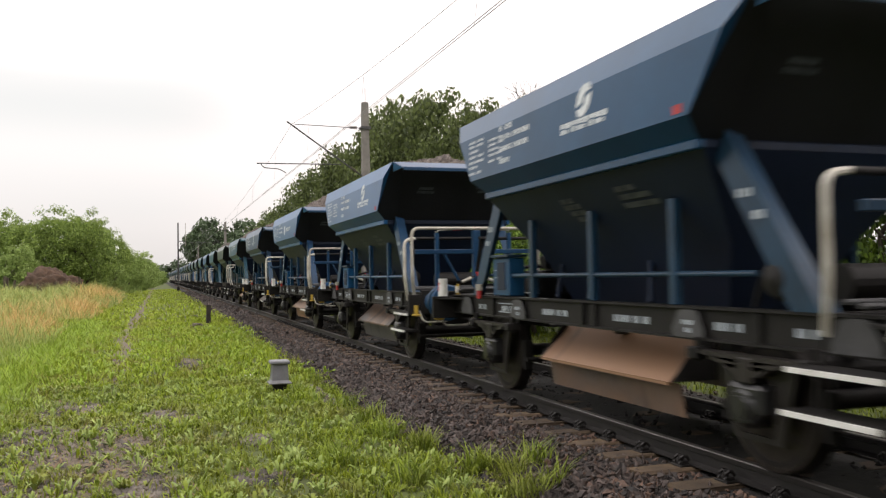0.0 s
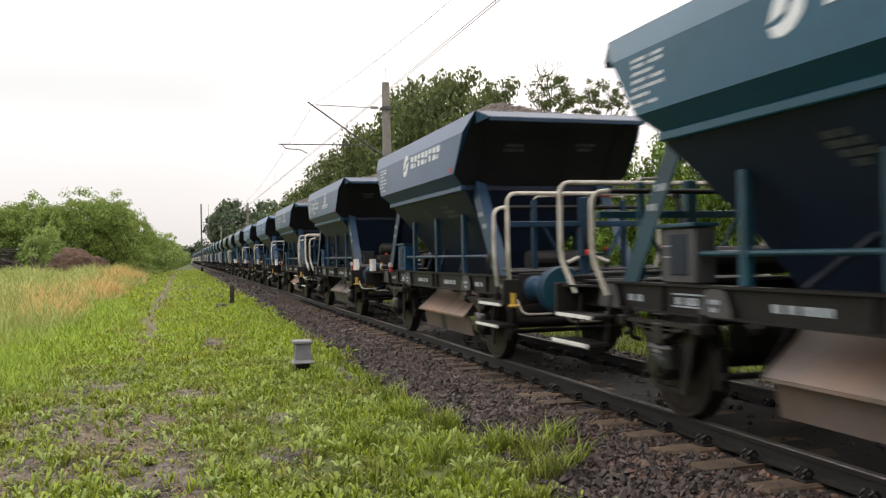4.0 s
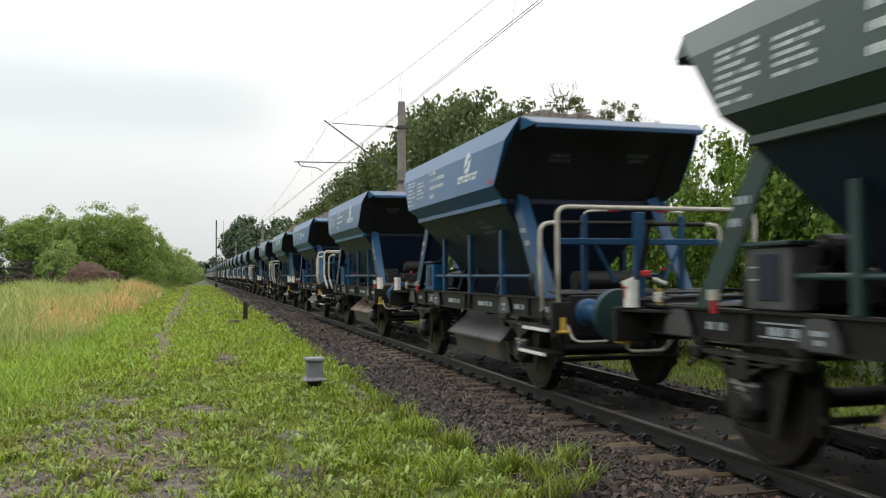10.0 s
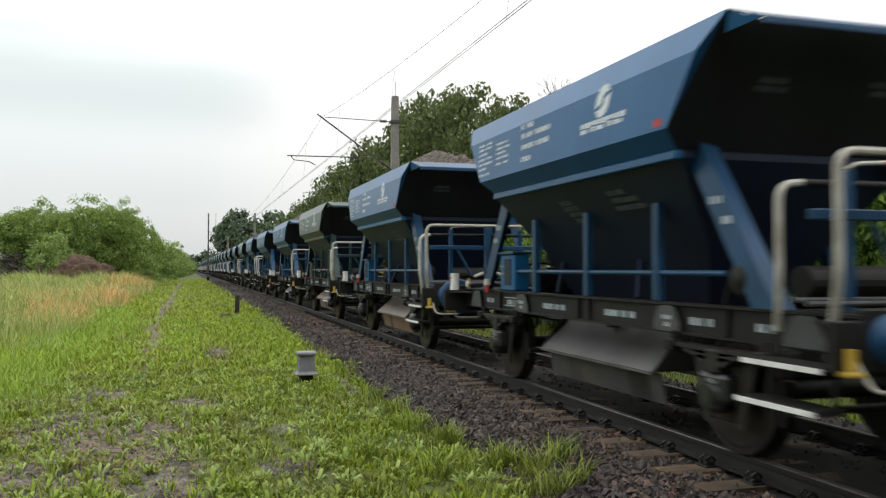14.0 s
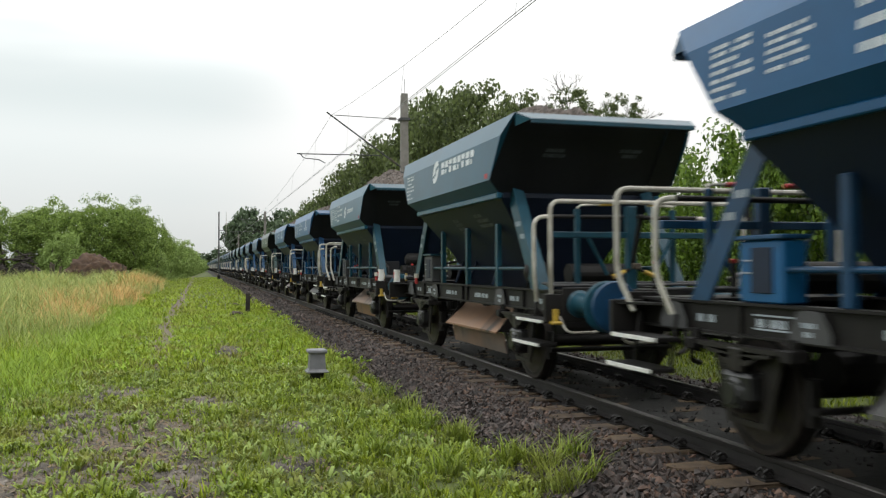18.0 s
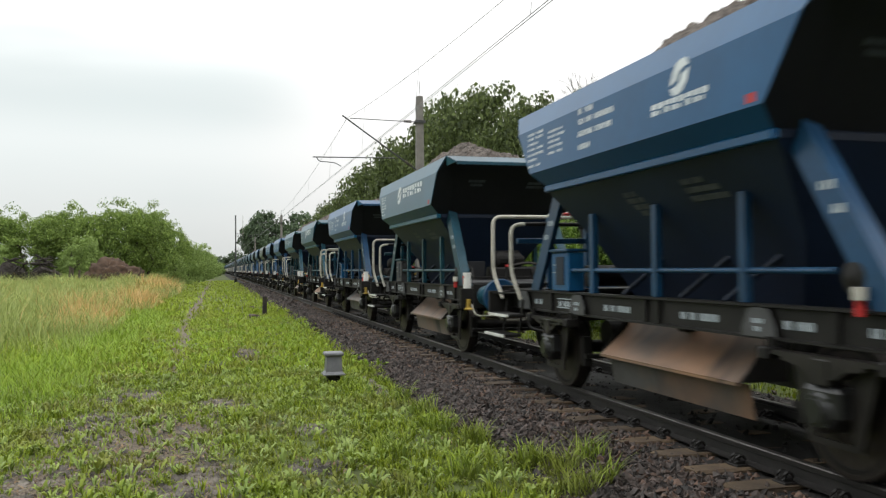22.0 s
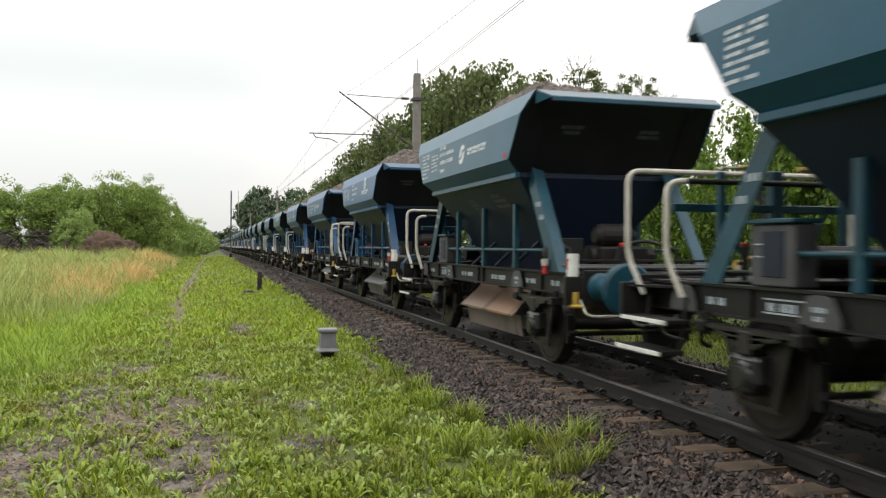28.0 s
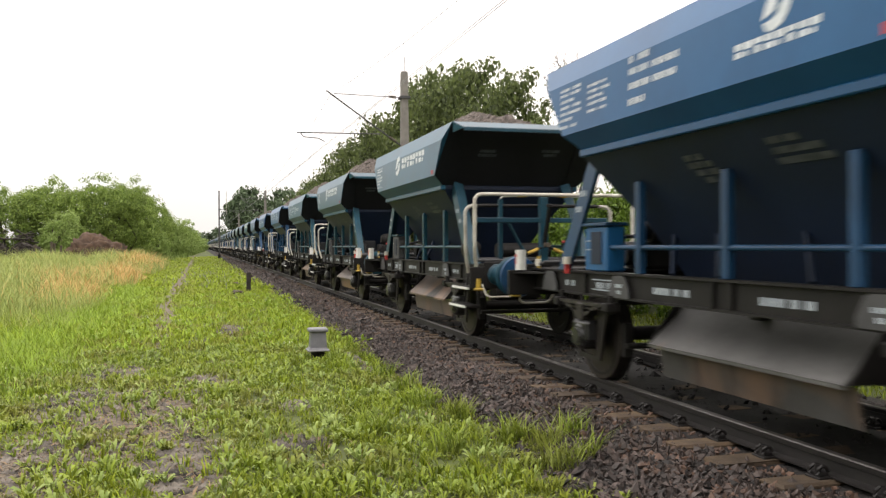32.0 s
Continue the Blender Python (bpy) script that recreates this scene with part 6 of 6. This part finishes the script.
def wagon(colour, style, seed, simple=False):
    """platform end at -y"""
    paint = PAINT[colour]
    words = {"blue": "blue", "navy": "dark navy blue", "teal": "dark teal", "olive": "dark olive green"}[colour]
    root = thing("hopper_wagon", f"{words} two-axle ballast hopper wagon loaded with gravel", "railway wagon", "wagons of the ballast train")
    hopper_body(root, paint, DARKER[colour])
    side_writing(root, style, seed, -0.48 if colour == "navy" else 0.0)
    running_gear(root)
    end_fittings(root, colour, paint, DARKER[colour], -1, True)
    end_fittings(root, colour, paint, DARKER[colour], 1, False)
    for y in (-AXLE, AXLE):
        wheelset(root, y)
    if simple:
        # far ahead only the larger parts are kept
        small = ("brake", "hoop_cross_bar", "end_deck", "apron_", "faded", "cabinet", "mesh", "unit", "buffer_", "release", "spring", "strut_mark", "red", "valve", "gusset", "tie", "flap_", "skirt", "axle_guard", "balance", "tread", "lamp", "yellow", "tap", "corner_gusset", "step_hanger", "coupling", "shunter", "cross_bearer", "air", "guard", "hand_brake", "running", "data", "company", "draw", "grip", "lever", "low_lever", "lever_cap", "centre", "gear", "motor", "side_plate", "rack", "funnel_", "stiffener", "sole_bar_", "railway")
        for c in [c for c in root.children_recursive if c.name.startswith(small)]:
            bpy.data.objects.remove(c)
    return root


# colour, side writing, and whether the platform end trails
TRAIN = {
    -12: ("olive", "stacked", 1), -11: ("blue", "stacked", 0), -10: ("teal", "large", 1), -9: ("navy", "stacked", 0), -8: ("teal", "inline", 1), -7: ("blue", "stacked", 1),
    -6: ("teal", "inline", 0), -5: ("olive", "stacked", 1), -4: ("teal", "large", 0), -3: ("navy", "stacked", 1), -2: ("blue", "inline", 1), -1: ("blue", "stacked", 1),
    0: ("navy", "stacked", 1), 1: ("navy", "stacked", 0), 2: ("navy", "large", 1), 3: ("teal", "large", 0), 4: ("blue", "inline", 1), 5: ("blue", "stacked", 0),
    6: ("blue", "stacked", 1), 7: ("olive", "stacked", 1), 8: ("blue", "stacked", 1), 9: ("blue", "stacked", 1), 10: ("teal", "inline", 0), 11: ("teal", "large", 1),
    12: ("blue", "stacked", 0), 13: ("teal", "large", 0), 14: ("blue", "stacked", 0), 15: ("blue", "inline", 1), 16: ("blue", "stacked", 0), 17: ("teal", "inline", 0),
    18: ("teal", "large", 0), 19: ("teal", "large", 1), 20: ("blue", "stacked", 1), 21: ("blue", "stacked", 0),
}
TX, RAILTOP = 4.82, 0.30
LOW = (0, 3, 7, 12, 13, 17)
DRIFT = {0: 0.22, 1: 0.18, 2: 0.05, 5: 0.03, 6: -0.03, 8: -0.08, 9: 0.1, 11: 0.08, 12: -0.04, 14: 0.03, 15: 0.04, 18: 0.14, 19: 0.1}


def along(t, n):
    """Where wagon n's middle is along the track at t seconds."""
    return 4.204 + 6.134 * t - 0.01457 * t * t - PITCH * n + HALF + DRIFT.get(n, 0.0)


SMALL = {"brake_cabinet", "cabinet_lid", "mesh_panel", "cabinet_label", "data_lettering", "running_number", "company_lettering", "railway_mark", "red_mark", "funnel_lettering", "sole_bar_lettering", "data_frame", "strut_mark", "stiffener", "funnel_brace"}
GREY_FLAPS = (-3, -1, 1, 4, 5, 6, 9, 12, 14, 15, 16, 20)
OUTLINE = {"buffer", "step_tread", "step_edge", "axle_box", "leaf_spring", "rack", "headstock", "stiffener"}


def build_train():
    made, train = {}, {}
    heaps = [heap_mesh(k) for k in range(3)]
    for me in heaps:
        me.materials.append(LOAD)
    for n in sorted(list(TRAIN) + list(range(-34, -12))):
        colour, style, trail = TRAIN.get(n) or (("blue", "teal", "navy", "blue", "teal")[n % 5], ("stacked", "inline")[n % 2], (n * 7 // 3) % 2)
        if n < -4:
            style = "stacked"
        m = pose(TX, along(0, n), RAILTOP, 0, 0, 0 if trail else 180)
        key = (colour, style, n < -4)
        if key not in made:
            made[key] = wagon(colour, style, len(made), n < -4)
            made[key].matrix_basis = m
            train[n] = made[key], trail
        else:
            train[n] = copy_thing(made[key], m), trail
        load = new("gravel_load", heaps[2 if n in LOW else n % 2])
        load.parent = train[n][0]
        tagged(load, "heaped brown-grey gravel", kind="stuff")
    # some wagons have grey flaps
    for n in GREY_FLAPS:
        for c in train[n][0].children_recursive:
            if c.name.startswith(("discharge_flap", "skirt_plate")):
                c.material_slots[0].link = "OBJECT"
                c.material_slots[0].material = FLAP_GREY
    # writing and small stiffeners are kept on the side that is seen, and little but the outline far ahead
    for n, (root, trail) in train.items():
        hidden = 1 if trail else -1
        for c in [c for c in root.children_recursive if c.name.split(".")[0] in SMALL]:
            xs = [v[0] for v in c.bound_box]
            if (min(xs) + max(xs)) * hidden > 0.4:
                bpy.data.objects.remove(c)
        if n < -14:
            for c in [c for c in root.children_recursive if c.name.split(".")[0] in OUTLINE]:
                bpy.data.objects.remove(c)
    return train


train = build_train()


def motions():
    for n, (w, trail) in train.items():
        walk(w, [(t, pose(TX, along(t, n), RAILTOP, 0, 0, 0 if trail else 180)) for t in range(0, 33, 2)])
        if n < -3:
            continue
        # the wheels roll along the rail: less than a quarter turn from row to row
        for ws in [c for c in w.children if c.name.startswith("wheelset")]:
            y = ws.location.y
            turn = 1 if trail else -1
            walk(ws, [(t / 10, pose(0, y, 0.46, -turn * math.degrees((along(t / 10, n) - along(0, n)) / 0.46), 0, 0)) for t in range(0, 321)])


motions()
